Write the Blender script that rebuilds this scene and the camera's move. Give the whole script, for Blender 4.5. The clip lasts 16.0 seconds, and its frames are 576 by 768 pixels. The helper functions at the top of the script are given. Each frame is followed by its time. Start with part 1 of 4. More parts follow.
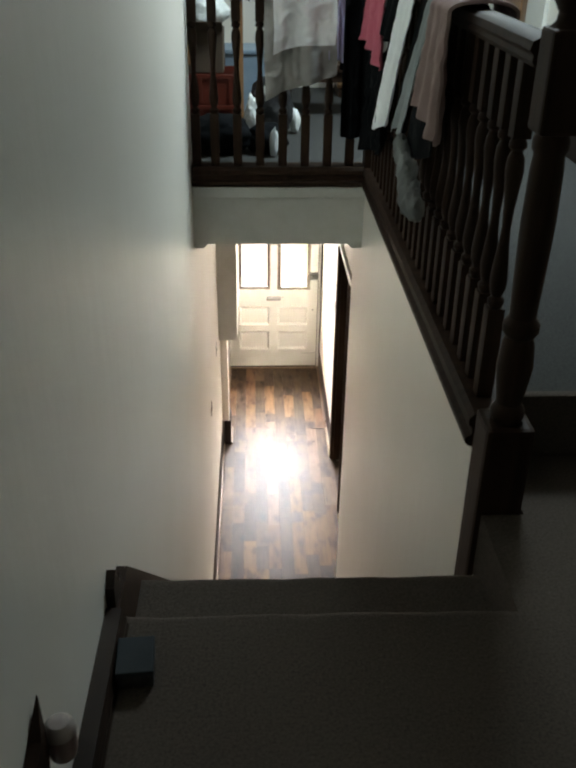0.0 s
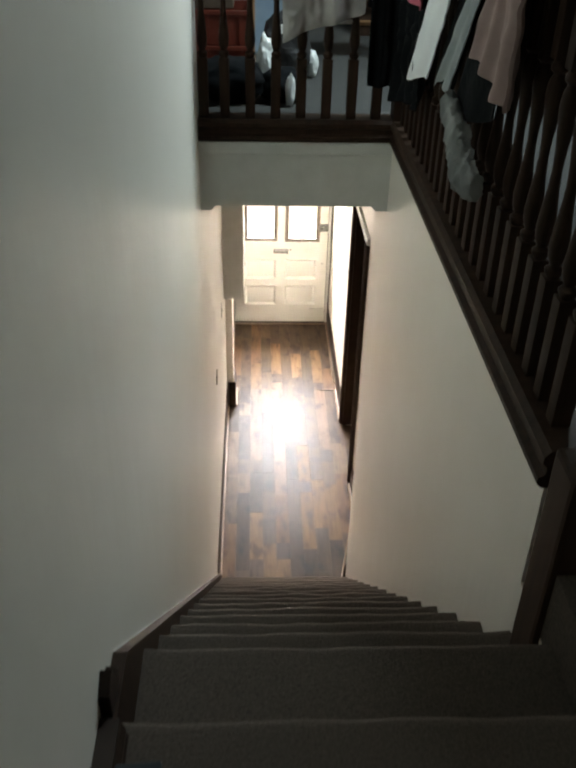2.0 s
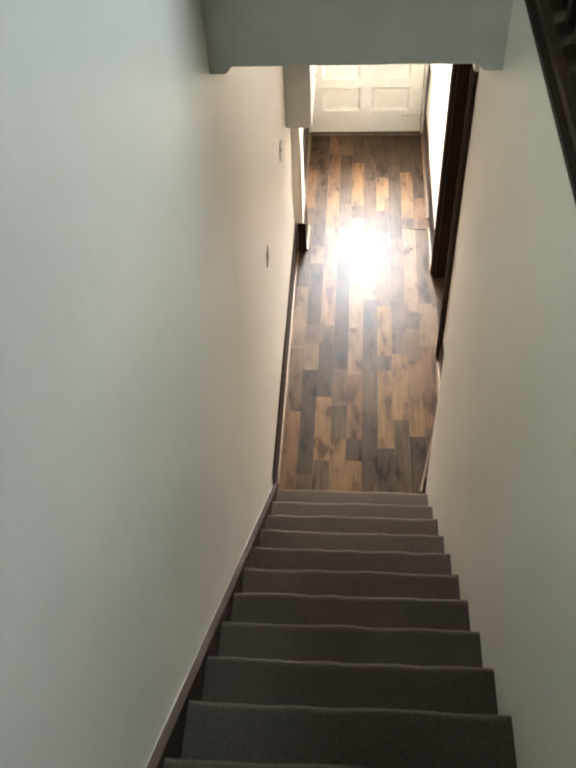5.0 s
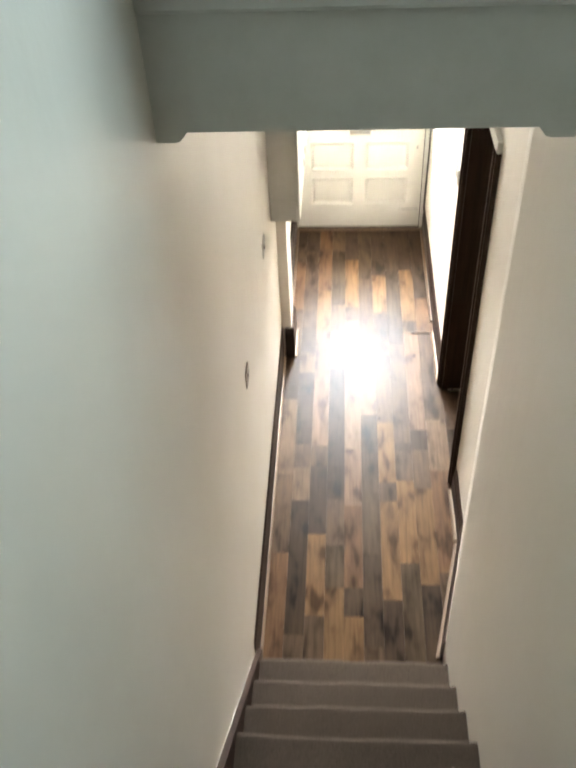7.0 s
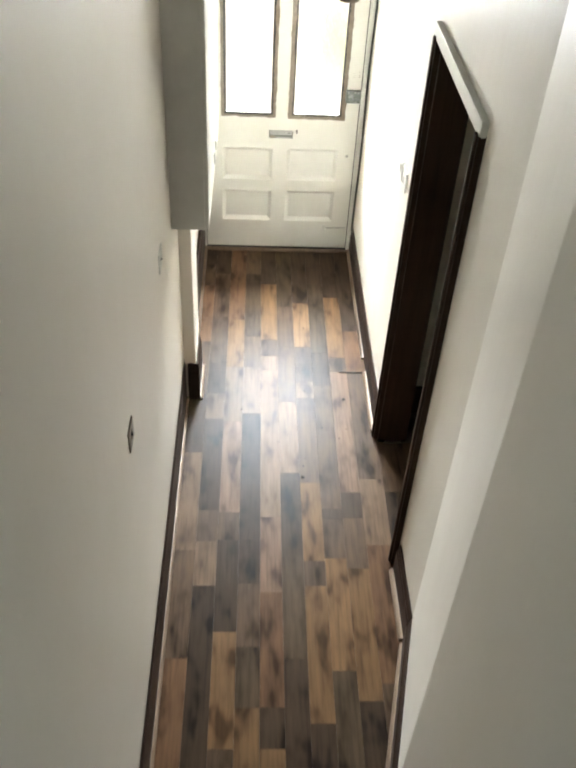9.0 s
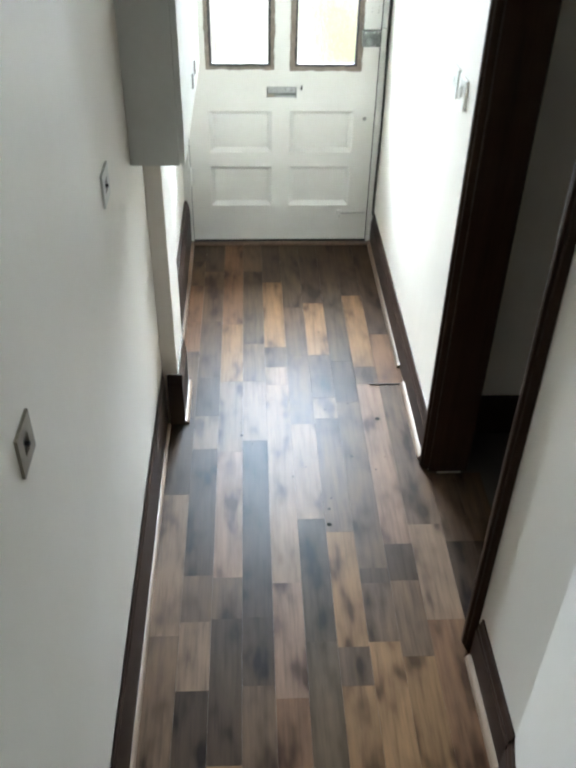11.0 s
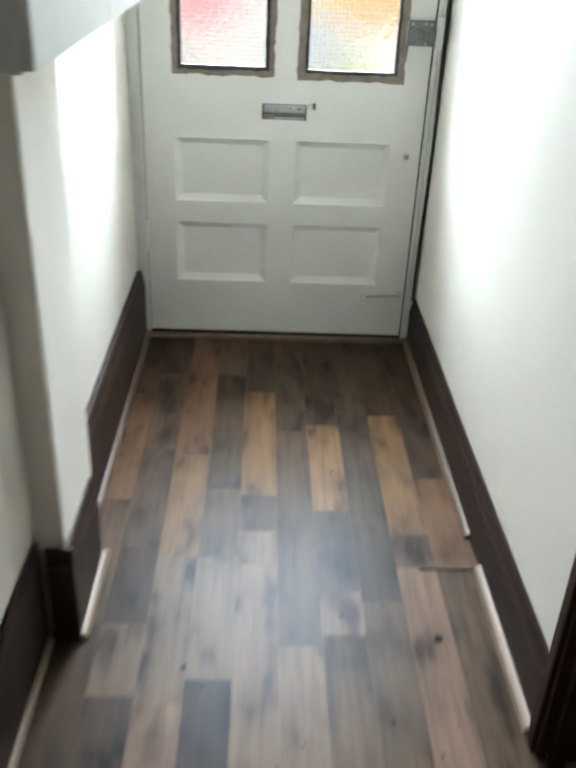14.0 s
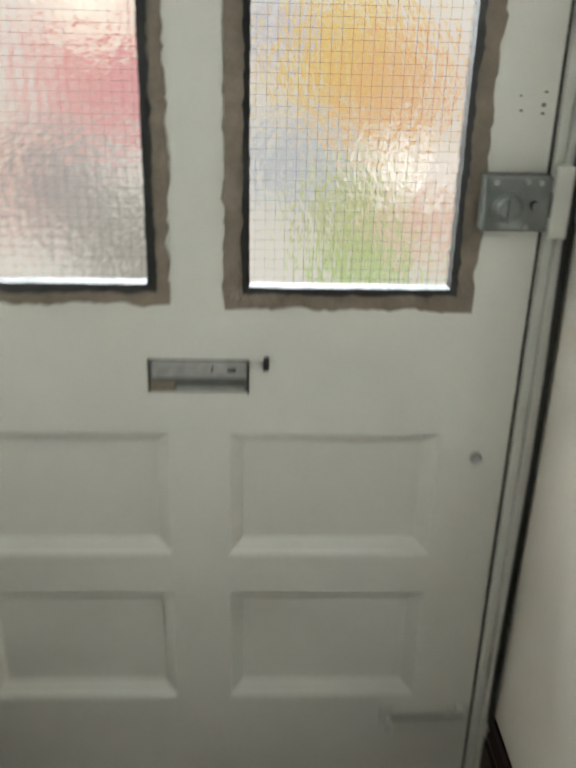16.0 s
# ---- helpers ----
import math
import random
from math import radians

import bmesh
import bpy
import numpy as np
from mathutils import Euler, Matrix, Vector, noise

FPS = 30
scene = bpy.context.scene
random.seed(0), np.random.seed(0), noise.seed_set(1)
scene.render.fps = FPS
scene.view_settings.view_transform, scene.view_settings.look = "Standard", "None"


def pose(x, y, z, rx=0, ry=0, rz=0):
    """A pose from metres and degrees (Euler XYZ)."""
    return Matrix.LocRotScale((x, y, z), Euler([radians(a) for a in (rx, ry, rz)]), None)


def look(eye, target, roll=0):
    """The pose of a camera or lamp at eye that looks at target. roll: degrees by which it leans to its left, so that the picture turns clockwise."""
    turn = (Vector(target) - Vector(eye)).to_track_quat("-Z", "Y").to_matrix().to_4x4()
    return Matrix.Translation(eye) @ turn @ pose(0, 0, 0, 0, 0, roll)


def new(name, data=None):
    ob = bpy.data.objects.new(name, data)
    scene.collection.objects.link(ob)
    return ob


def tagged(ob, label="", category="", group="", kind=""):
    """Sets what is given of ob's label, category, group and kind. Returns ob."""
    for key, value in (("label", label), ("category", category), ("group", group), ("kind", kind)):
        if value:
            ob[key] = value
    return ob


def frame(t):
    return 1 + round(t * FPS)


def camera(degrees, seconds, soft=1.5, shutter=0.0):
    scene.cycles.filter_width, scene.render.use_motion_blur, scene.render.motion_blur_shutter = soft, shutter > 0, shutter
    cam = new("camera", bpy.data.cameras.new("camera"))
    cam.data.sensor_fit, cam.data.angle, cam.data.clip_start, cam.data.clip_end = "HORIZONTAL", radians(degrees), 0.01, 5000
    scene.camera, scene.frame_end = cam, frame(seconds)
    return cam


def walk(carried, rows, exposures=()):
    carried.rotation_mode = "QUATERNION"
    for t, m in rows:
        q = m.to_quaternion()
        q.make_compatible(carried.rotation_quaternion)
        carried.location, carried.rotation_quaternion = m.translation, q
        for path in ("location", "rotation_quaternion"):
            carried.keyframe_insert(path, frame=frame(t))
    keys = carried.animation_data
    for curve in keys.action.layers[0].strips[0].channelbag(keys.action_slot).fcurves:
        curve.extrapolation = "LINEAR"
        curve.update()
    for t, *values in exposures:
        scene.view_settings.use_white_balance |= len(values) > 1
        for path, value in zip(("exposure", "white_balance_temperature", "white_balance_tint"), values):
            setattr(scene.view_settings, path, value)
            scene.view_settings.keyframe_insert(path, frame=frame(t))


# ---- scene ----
cam = camera(38.0, 16.0, soft=2.8, shutter=0.7)
PATH = [
    (0, (0.376, -7.718, 4.125), (0.453, -5.975, 3.147), 0.8),
    (0.5, (0.358, -7.679, 4.105), (0.415, -5.946, 3.107), 0.3),
    (1, (0.364, -7.555, 4.102), (0.409, -5.841, 3.071), 0.1),
    (1.5, (0.359, -7.449, 4.088), (0.395, -5.757, 3.023), 0.2),
    (2, (0.322, -7.299, 4.089), (0.399, -5.632, 2.988), 1.4),
    (2.5, (0.333, -7.136, 4.079), (0.435, -5.475, 2.970), 1.8),
    (3, (0.377, -6.885, 4.103), (0.288, -5.215, 3.006), -1.9),
    (3.5, (0.431, -6.607, 4.078), (0.387, -4.921, 3.003), 0.2),
    (4, (0.447, -6.305, 4.060), (0.508, -4.640, 2.954), 2.5),
    (4.5, (0.484, -6.118, 3.944), (0.424, -4.723, 2.511), -1.5),
    (4.7, (0.509, -6.061, 3.943), (0.363, -4.780, 2.414), -3.9),
    (6.8, (0.477, -5.421, 3.578), (0.296, -4.025, 2.157), -4.8),
    (7, (0.460, -5.325, 3.492), (0.326, -3.885, 2.111), -3.4),
    (7.5, (0.493, -5.297, 3.369), (0.294, -3.748, 2.119), -3.5),
    (8, (0.411, -4.985, 3.156), (0.492, -3.427, 1.904), 1.3),
    (8.3, (0.387, -4.891, 3.060), (0.465, -3.343, 1.796), 4.0),
    (8.5, (0.401, -4.815, 2.960), (0.457, -3.264, 1.698), 4.2),
    (8.7, (0.405, -4.729, 2.955), (0.482, -3.241, 1.621), 4.1),
    (10.8, (0.425, -3.924, 2.172), (0.507, -2.336, 0.959), 0.6),
    (11, (0.410, -3.876, 2.090), (0.495, -2.301, 0.860), 1.2),
    (11.5, (0.409, -3.697, 1.968), (0.447, -2.098, 0.767), 1.7),
    (12, (0.410, -3.534, 1.826), (0.441, -1.899, 0.675), -0.3),
    (12.5, (0.420, -3.382, 1.688), (0.351, -1.653, 0.685), -1.2),
    (13, (0.459, -3.223, 1.525), (0.540, -1.481, 0.546), -1.5),
    (13.5, (0.466, -3.028, 1.376), (0.530, -1.284, 0.401), -2.7),
    (14, (0.497, -2.687, 1.309), (0.572, -0.943, 0.333), 2.7),
    (14.5, (0.535, -2.255, 1.300), (0.713, -0.519, 0.323), 3.5),
    (15, (0.577, -1.826, 1.276), (0.718, -0.062, 0.343), 4.0),
    (15.5, (0.663, -1.430, 1.247), (0.665, 0.384, 0.406), 2.5),
    (16, (0.639, -1.050, 1.225), (0.716, 0.780, 0.422), 1.4),
]
EXPOSURES = [(0, 0.95, 9200, 25), (4, 1.27, 9200, 24), (7, 1.4, 8700, 20), (8.5, 0.97, 8200, 16), (11, 0.55, 6650, 10), (12, 0.46, 6600, 10), (12.5, 0.16, 6700, 10), (13, 0.34, 6600, 9), (13.5, 0.15, 6600, 9), (14.5, -0.24, 6950, 9), (15.5, -0.34, 7150, 11), (16, -0.76, 7300, 11)]
walk(cam, [(t, look(eye, target, roll)) for t, eye, target, roll in PATH], EXPOSURES)

# ---- light: daylight through the glazed front door and an added roof light ----
world = bpy.data.worlds.new("world")
scene.world = world
world.use_nodes = True
wn = world.node_tree.nodes
sky = wn.new("ShaderNodeTexSky")
sky.sky_type = "NISHITA"
sky.sun_disc = False
sky.sun_elevation, sky.sun_rotation = radians(40), radians(20)
world.node_tree.links.new(sky.outputs[0], wn["Background"].inputs[0])
wn["Background"].inputs[1].default_value = 0.08


def window_lamp(name, m, width, height, watts, colour, spread=180):
    data = bpy.data.lights.new(name, "AREA")
    data.shape, data.size, data.size_y, data.energy, data.color = "RECTANGLE", width, height, watts, colour
    data.spread = radians(spread)
    ob = new(name, data)
    ob.matrix_world = m
    return ob


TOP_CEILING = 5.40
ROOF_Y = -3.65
# lamp added to brighten the stairwell wall; no window is known here
window_lamp("added_roof_lamp", look((1.45, ROOF_Y, TOP_CEILING - 0.01), (0.40, ROOF_Y - 0.15, 2.7)), 0.66, 0.90, 40, (0.45, 0.765, 1.0), 150)
# the open sky over the garden, in front of the two panes of the front door
window_lamp("door_daylight", look((0.566, 0.95, 2.02), (0.566, -1.6, 1.22)), 1.05, 1.20, 520, (0.70, 0.85, 1.0))
DOOR_GLOW, SKY_GLOW = 1.22, 6.0

# ---- materials ----


def material(name, base, rough=0.5, metal=0.0, specular=0.5):
    mat = bpy.data.materials.new(name)
    mat.use_nodes = True
    b = mat.node_tree.nodes["Principled BSDF"]
    b.inputs["Base Color"].default_value = (*base, 1)
    b.inputs["Roughness"].default_value = rough
    b.inputs["Metallic"].default_value = metal
    b.inputs["Specular IOR Level"].default_value = specular
    return mat, mat.node_tree.nodes, mat.node_tree.links, b


def ramp(nodes, stops):
    r = nodes.new("ShaderNodeValToRGB")
    while len(r.color_ramp.elements) < len(stops):
        r.color_ramp.elements.new(0.5)
    for e, (at, colour) in zip(r.color_ramp.elements, stops):
        e.position, e.color = at, (*colour, 1)
    return r


def noise_tex(nodes, links, scale, detail=4, rough=0.5, stretch=None):
    n = nodes.new("ShaderNodeTexNoise")
    n.inputs["Scale"].default_value, n.inputs["Detail"].default_value = scale, detail
    n.inputs["Roughness"].default_value = rough
    tc = nodes.new("ShaderNodeTexCoord")
    mp = nodes.new("ShaderNodeMapping")
    if stretch:
        mp.inputs["Scale"].default_value = stretch
    links.new(tc.outputs["Object"], mp.inputs[0])
    links.new(mp.outputs[0], n.inputs["Vector"])
    return n, mp


def bump(nodes, links, bsdf, source, strength, distance):
    b = nodes.new("ShaderNodeBump")
    b.inputs["Strength"].default_value, b.inputs["Distance"].default_value = strength, distance
    links.new(source, b.inputs["Height"])
    links.new(b.outputs[0], bsdf.inputs["Normal"])
    return b


def worn(name, a, b_, rough, scale=3.0, bump_scale=60.0, bump_strength=0.15, distance=0.002, rough_b=None, stretch=None, metal=0.0):
    """Two tones in blotches, a fine relief and a roughness that wanders."""
    mat, nodes, links, b = material(name, a, rough, metal)
    n, _ = noise_tex(nodes, links, scale, 5, 0.6, stretch)
    r = ramp(nodes, [(0.35, a), (0.65, b_)])
    links.new(n.outputs["Fac"], r.inputs[0])
    links.new(r.outputs[0], b.inputs["Base Color"])
    f, _ = noise_tex(nodes, links, bump_scale, 3, 0.6, stretch)
    bump(nodes, links, b, f.outputs["Fac"], bump_strength, distance)
    if rough_b is not None:
        mr = nodes.new("ShaderNodeMapRange")
        mr.inputs["To Min"].default_value, mr.inputs["To Max"].default_value = rough, rough_b
        links.new(n.outputs["Fac"], mr.inputs["Value"])
        links.new(mr.outputs[0], b.inputs["Roughness"])
    return mat


def wall_paint(name, a, b_, rough):
    """Satin emulsion with roller streaks that run down the wall."""
    mat, nodes, links, b = material(name, a, rough, 0, 0.5)
    n, _ = noise_tex(nodes, links, 1.7, 5, 0.6)
    r = ramp(nodes, [(0.3, a), (0.7, b_)])
    links.new(n.outputs["Fac"], r.inputs[0])
    links.new(r.outputs[0], b.inputs["Base Color"])
    s, _ = noise_tex(nodes, links, 3.2, 4, 0.55, (1, 1, 0.22))
    f, _ = noise_tex(nodes, links, 90.0, 2, 0.5)
    add = nodes.new("ShaderNodeMath")
    add.operation = "MULTIPLY_ADD"
    add.inputs[1].default_value = 0.05
    links.new(f.outputs["Fac"], add.inputs[0])
    links.new(s.outputs["Fac"], add.inputs[2])
    bump(nodes, links, b, add.outputs[0], 0.45, 0.013)
    return mat


def wood(name, dark, light, rough, stretch=(30, 30, 2), scale=1.0, specular=0.5):
    mat, nodes, links, b = material(name, dark, rough, 0.0, specular)
    n, _ = noise_tex(nodes, links, scale, 6, 0.65, stretch)
    r = ramp(nodes, [(0.3, dark), (0.7, light)])
    links.new(n.outputs["Fac"], r.inputs[0])
    links.new(r.outputs[0], b.inputs["Base Color"])
    bump(nodes, links, b, n.outputs["Fac"], 0.12, 0.002)
    return mat


def laminate():
    """Reclaimed-look laminate: each strip a tone of its own, with long grain, knots and scuffs."""
    mat, nodes, links, b = material("laminate", (0.14, 0.09, 0.06), 0.40, 0.0, 0.09)
    # blue of the sky's reflection put into the floor's specular colour
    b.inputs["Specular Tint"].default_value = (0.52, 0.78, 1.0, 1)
    info = nodes.new("ShaderNodeObjectInfo")
    grain, mp = noise_tex(nodes, links, 1.0, 6, 0.65, (55, 3.5, 55))
    shift = nodes.new("ShaderNodeCombineXYZ")
    mul = nodes.new("ShaderNodeMath")
    mul.operation = "MULTIPLY"
    mul.inputs[1].default_value = 37.0
    links.new(info.outputs["Random"], mul.inputs[0])
    links.new(mul.outputs[0], shift.inputs[0])
    links.new(mul.outputs[0], shift.inputs[1])
    links.new(shift.outputs[0], mp.inputs["Location"])
    gr = ramp(nodes, [(0.25, (0.66, 0.63, 0.61)), (0.5, (1.14, 1.14, 1.14)), (0.75, (1.46, 1.44, 1.40))])
    links.new(grain.outputs["Fac"], gr.inputs[0])
    mx = nodes.new("ShaderNodeMix")
    mx.data_type, mx.blend_type = "RGBA", "MULTIPLY"
    mx.inputs["Factor"].default_value = 1.0
    links.new(info.outputs["Color"], mx.inputs["A"])
    links.new(gr.outputs[0], mx.inputs["B"])
    knots = nodes.new("ShaderNodeTexNoise")
    knots.inputs["Scale"].default_value, knots.inputs["Detail"].default_value = 6.0, 2
    links.new(mp.outputs[0], knots.inputs["Vector"])
    mp2 = nodes.new("ShaderNodeMapping")
    mp2.inputs["Scale"].default_value = (13, 5, 13)
    tc = nodes.new("ShaderNodeTexCoord")
    links.new(tc.outputs["Object"], mp2.inputs[0])
    links.new(shift.outputs[0], mp2.inputs["Location"])
    links.new(mp2.outputs[0], knots.inputs["Vector"])
    knots.inputs["Scale"].default_value = 1.0
    kr = ramp(nodes, [(0.30, (1.22, 1.20, 1.16)), (0.50, (1, 1, 1)), (0.58, (0.80, 0.77, 0.74)), (0.67, (0.36, 0.31, 0.28))])
    links.new(knots.outputs["Fac"], kr.inputs[0])
    mx2 = nodes.new("ShaderNodeMix")
    mx2.data_type, mx2.blend_type = "RGBA", "MULTIPLY"
    mx2.inputs["Factor"].default_value = 1.0
    links.new(mx.outputs["Result"], mx2.inputs["A"])
    links.new(kr.outputs[0], mx2.inputs["B"])
    links.new(mx2.outputs["Result"], b.inputs["Base Color"])
    scuff, _ = noise_tex(nodes, links, 14.0, 4, 0.6)
    mr = nodes.new("ShaderNodeMapRange")
    mr.inputs["To Min"].default_value, mr.inputs["To Max"].default_value = 0.35, 0.46
    links.new(scuff.outputs["Fac"], mr.inputs["Value"])
    links.new(mr.outputs[0], b.inputs["Roughness"])
    bump(nodes, links, b, grain.outputs["Fac"], 0.12, 0.0015)
    return mat


def carpet(name, a, b_):
    mat, nodes, links, b = material(name, a, 0.95, 0, 0.1)
    n, _ = noise_tex(nodes, links, 160, 4, 0.7)
    r = ramp(nodes, [(0.3, a), (0.7, b_)])
    links.new(n.outputs["Fac"], r.inputs[0])
    links.new(r.outputs[0], b.inputs["Base Color"])
    bump(nodes, links, b, n.outputs["Fac"], 0.6, 0.004)
    return mat


def cloth(name, a, b_, scale=40):
    mat, nodes, links, b = material(name, a, 0.92, 0, 0.06)
    n, _ = noise_tex(nodes, links, 6, 5, 0.6)
    r = ramp(nodes, [(0.3, a), (0.7, b_)])
    links.new(n.outputs["Fac"], r.inputs[0])
    links.new(r.outputs[0], b.inputs["Base Color"])
    w, _ = noise_tex(nodes, links, scale * 8, 2, 0.5)
    bump(nodes, links, b, w.outputs["Fac"], 0.3, 0.002)
    return mat


def reeded_glass():
    """Obscured wired glass: clear to light, rippled to the eye."""
    mat, nodes, links, b = material("obscured_glass", (0.97, 0.99, 0.98), 0.13)
    b.inputs["Transmission Weight"].default_value = 1.0
    b.inputs["IOR"].default_value = 1.45
    n, _ = noise_tex(nodes, links, 55, 3, 0.5, (1.4, 1, 0.8))
    bump(nodes, links, b, n.outputs["Fac"], 0.24, 0.01)
    return mat


def daylight_backdrop():
    """The bright garden and street beyond the door, far out of focus: soft patches of sky white, yellow, orange, green and pink."""
    mat = bpy.data.materials.new("garden_daylight")
    mat.use_nodes = True
    nodes, links = mat.node_tree.nodes, mat.node_tree.links
    nodes.clear()
    out, em = nodes.new("ShaderNodeOutputMaterial"), nodes.new("ShaderNodeEmission")
    geo = nodes.new("ShaderNodeNewGeometry")
    last = None
    patches = [  # centre x, z, radius, colour
        (-0.25, 1.00, 0.70, (1.0, 0.40, 0.40)), (-0.75, 0.30, 0.55, (1.0, 0.58, 0.50)), (0.05, 0.80, 0.42, (0.95, 0.45, 0.50)),
        (-0.55, 0.28, 0.50, (0.40, 0.43, 0.45)), (-0.12, -0.12, 0.55, (0.34, 0.34, 0.29)), (1.10, 1.05, 0.62, (1.0, 0.68, 0.10)), (1.45, 0.85, 0.55, (1.0, 0.58, 0.26)),
        (1.30, -0.22, 0.45, (0.46, 0.70, 0.18)), (1.22, 0.22, 0.36, (0.70, 0.80, 0.42)), (1.70, 0.10, 0.38, (1.0, 0.62, 0.50)),
        (0.82, 0.45, 0.42, (0.60, 0.68, 0.80)), (1.14, 0.10, 0.34, (0.60, 0.66, 0.32)),
        (0.68, 1.20, 0.34, (0.70, 0.72, 0.86)), (1.53, 0.41, 0.22, (2.2, 2.2, 2.2)), (-0.28, 1.28, 0.34, (1.8, 1.8, 1.6)),
    ]
    base = nodes.new("ShaderNodeRGB")
    base.outputs[0].default_value = (1.0, 1.0, 0.98, 1)
    last = base.outputs[0]
    for x, z, r, c in patches:
        d = nodes.new("ShaderNodeVectorMath")
        d.operation = "DISTANCE"
        d.inputs[1].default_value = (x, 4.0, z)
        links.new(geo.outputs["Position"], d.inputs[0])
        mr = nodes.new("ShaderNodeMapRange")
        mr.interpolation_type = "SMOOTHSTEP"
        mr.inputs["From Min"].default_value, mr.inputs["From Max"].default_value = r * 0.25, r
        mr.inputs["To Min"].default_value, mr.inputs["To Max"].default_value = 0.85, 0.0
        links.new(d.outputs["Value"], mr.inputs["Value"])
        mx = nodes.new("ShaderNodeMix")
        mx.data_type = "RGBA"
        links.new(mr.outputs[0], mx.inputs["Factor"])
        links.new(last, mx.inputs["A"])
        mx.inputs["B"].default_value = (*c, 1)
        last = mx.outputs["Result"]
    links.new(last, em.inputs["Color"])
    sep = nodes.new("ShaderNodeSeparateXYZ")
    links.new(geo.outputs["Position"], sep.inputs[0])
    up = nodes.new("ShaderNodeMapRange")  # from the garden up into the open sky
    up.interpolation_type = "SMOOTHSTEP"
    up.inputs["From Min"].default_value, up.inputs["From Max"].default_value = 1.5, 2.8
    up.inputs["To Min"].default_value, up.inputs["To Max"].default_value = DOOR_GLOW, SKY_GLOW
    links.new(sep.outputs["Z"], up.inputs["Value"])
    links.new(up.outputs[0], em.inputs["Strength"])
    links.new(em.outputs[0], out.inputs[0])
    return mat


M_WALL = wall_paint("wall_paint", (0.79, 0.745, 0.66), (0.83, 0.785, 0.715), 0.40)
M_CEIL = worn("ceiling_paint", (0.74, 0.74, 0.72), (0.79, 0.79, 0.77), 0.8)
M_GLOSS = worn("white_gloss", (0.69, 0.685, 0.63), (0.74, 0.735, 0.685), 0.38, 4.0, 40.0, 0.12, 0.002, 0.5)
M_FRAME = worn("frame_paint", (0.62, 0.62, 0.57), (0.70, 0.70, 0.66), 0.42, 6.0, 60.0, 0.2)
M_DARK = wood("dark_stained_wood", (0.022, 0.011, 0.007), (0.048, 0.024, 0.015), 0.58, specular=0.13)
M_SKIRT = worn("brown_gloss_skirting", (0.019, 0.010, 0.007), (0.036, 0.020, 0.014), 0.5, 5.0, 30.0, 0.2, 0.003)
M_SKIRT.node_tree.nodes["Principled BSDF"].inputs["Specular IOR Level"].default_value = 0.22
M_BEAD = wood("pale_beading", (0.17, 0.112, 0.074), (0.28, 0.196, 0.134), 0.5, (30, 2, 30))
M_BROWNBEAD = wood("brown_beading", (0.10, 0.062, 0.040), (0.17, 0.11, 0.072), 0.45, (30, 2, 30))
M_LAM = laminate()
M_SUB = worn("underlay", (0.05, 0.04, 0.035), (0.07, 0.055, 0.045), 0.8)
M_STAIR = carpet("stair_carpet", (0.062, 0.047, 0.038), (0.118, 0.093, 0.077))
M_GREYCARPET = carpet("grey_carpet", (0.036, 0.036, 0.034), (0.066, 0.066, 0.063))
M_GLASS = reeded_glass()
M_GLOW = daylight_backdrop()
M_PUTTY = worn("brown_putty", (0.165, 0.13, 0.10), (0.25, 0.205, 0.16), 0.7, 25.0, 90.0, 0.6, 0.004)
M_BLACK = worn("black_sealant", (0.008, 0.008, 0.008), (0.02, 0.02, 0.02), 0.35, 20.0, 80.0, 0.6, 0.004)
M_WIRE = material("glazing_wire", (0.035, 0.036, 0.035), 0.6, 0.0, 0.2)[0]
M_STEEL = worn("tarnished_steel", (0.34, 0.34, 0.33), (0.50, 0.50, 0.48), 0.45, 40.0, 120.0, 0.3, 0.001, 0.6, None, 0.5)
M_LOCK = worn("grey_lock_paint", (0.10, 0.11, 0.10), (0.16, 0.17, 0.155), 0.4, 30.0, 120.0, 0.2, 0.001)
M_PLASTIC = worn("white_plastic", (0.72, 0.72, 0.68), (0.78, 0.78, 0.74), 0.35, 8.0)
M_UMBER = worn("dark_brown_plastic", (0.20, 0.17, 0.125), (0.28, 0.24, 0.18), 0.4, 20.0)
M_BOLT = worn("dull_bolt_paint", (0.36, 0.36, 0.33), (0.48, 0.48, 0.44), 0.45, 30.0)
M_DIRT = material("trodden_dirt", (0.008, 0.007, 0.006), 0.95, 0.0, 0.02)[0]
M_PINKISH = worn("pale_pink_plastic", (0.34, 0.29, 0.27), (0.42, 0.36, 0.34), 0.3, 12.0)
M_REFILL = worn("refill", (0.20, 0.13, 0.12), (0.26, 0.17, 0.16), 0.3, 30.0)
M_CABLE = material("black_cable", (0.012, 0.012, 0.012), 0.5)[0]

# ---- helpers for meshes ----


def part(name, bm, mat, parent=None, label=""):
    me = bpy.data.meshes.new(name)
    bm.to_mesh(me)
    bm.free()
    me.materials.append(mat)
    ob = new(name, me)
    if parent is not None:
        ob.parent = parent
    if label:
        ob["label"] = label
    return ob


def smooth(ob, angle=35):
    me = ob.data
    for poly in me.polygons:
        poly.use_smooth = True
    me.set_sharp_from_angle(angle=radians(angle))
    return ob


def empty(name, at=(0, 0, 0)):
    ob = new(name)
    ob.location = at
    ob.empty_display_size = 0.1
    return ob


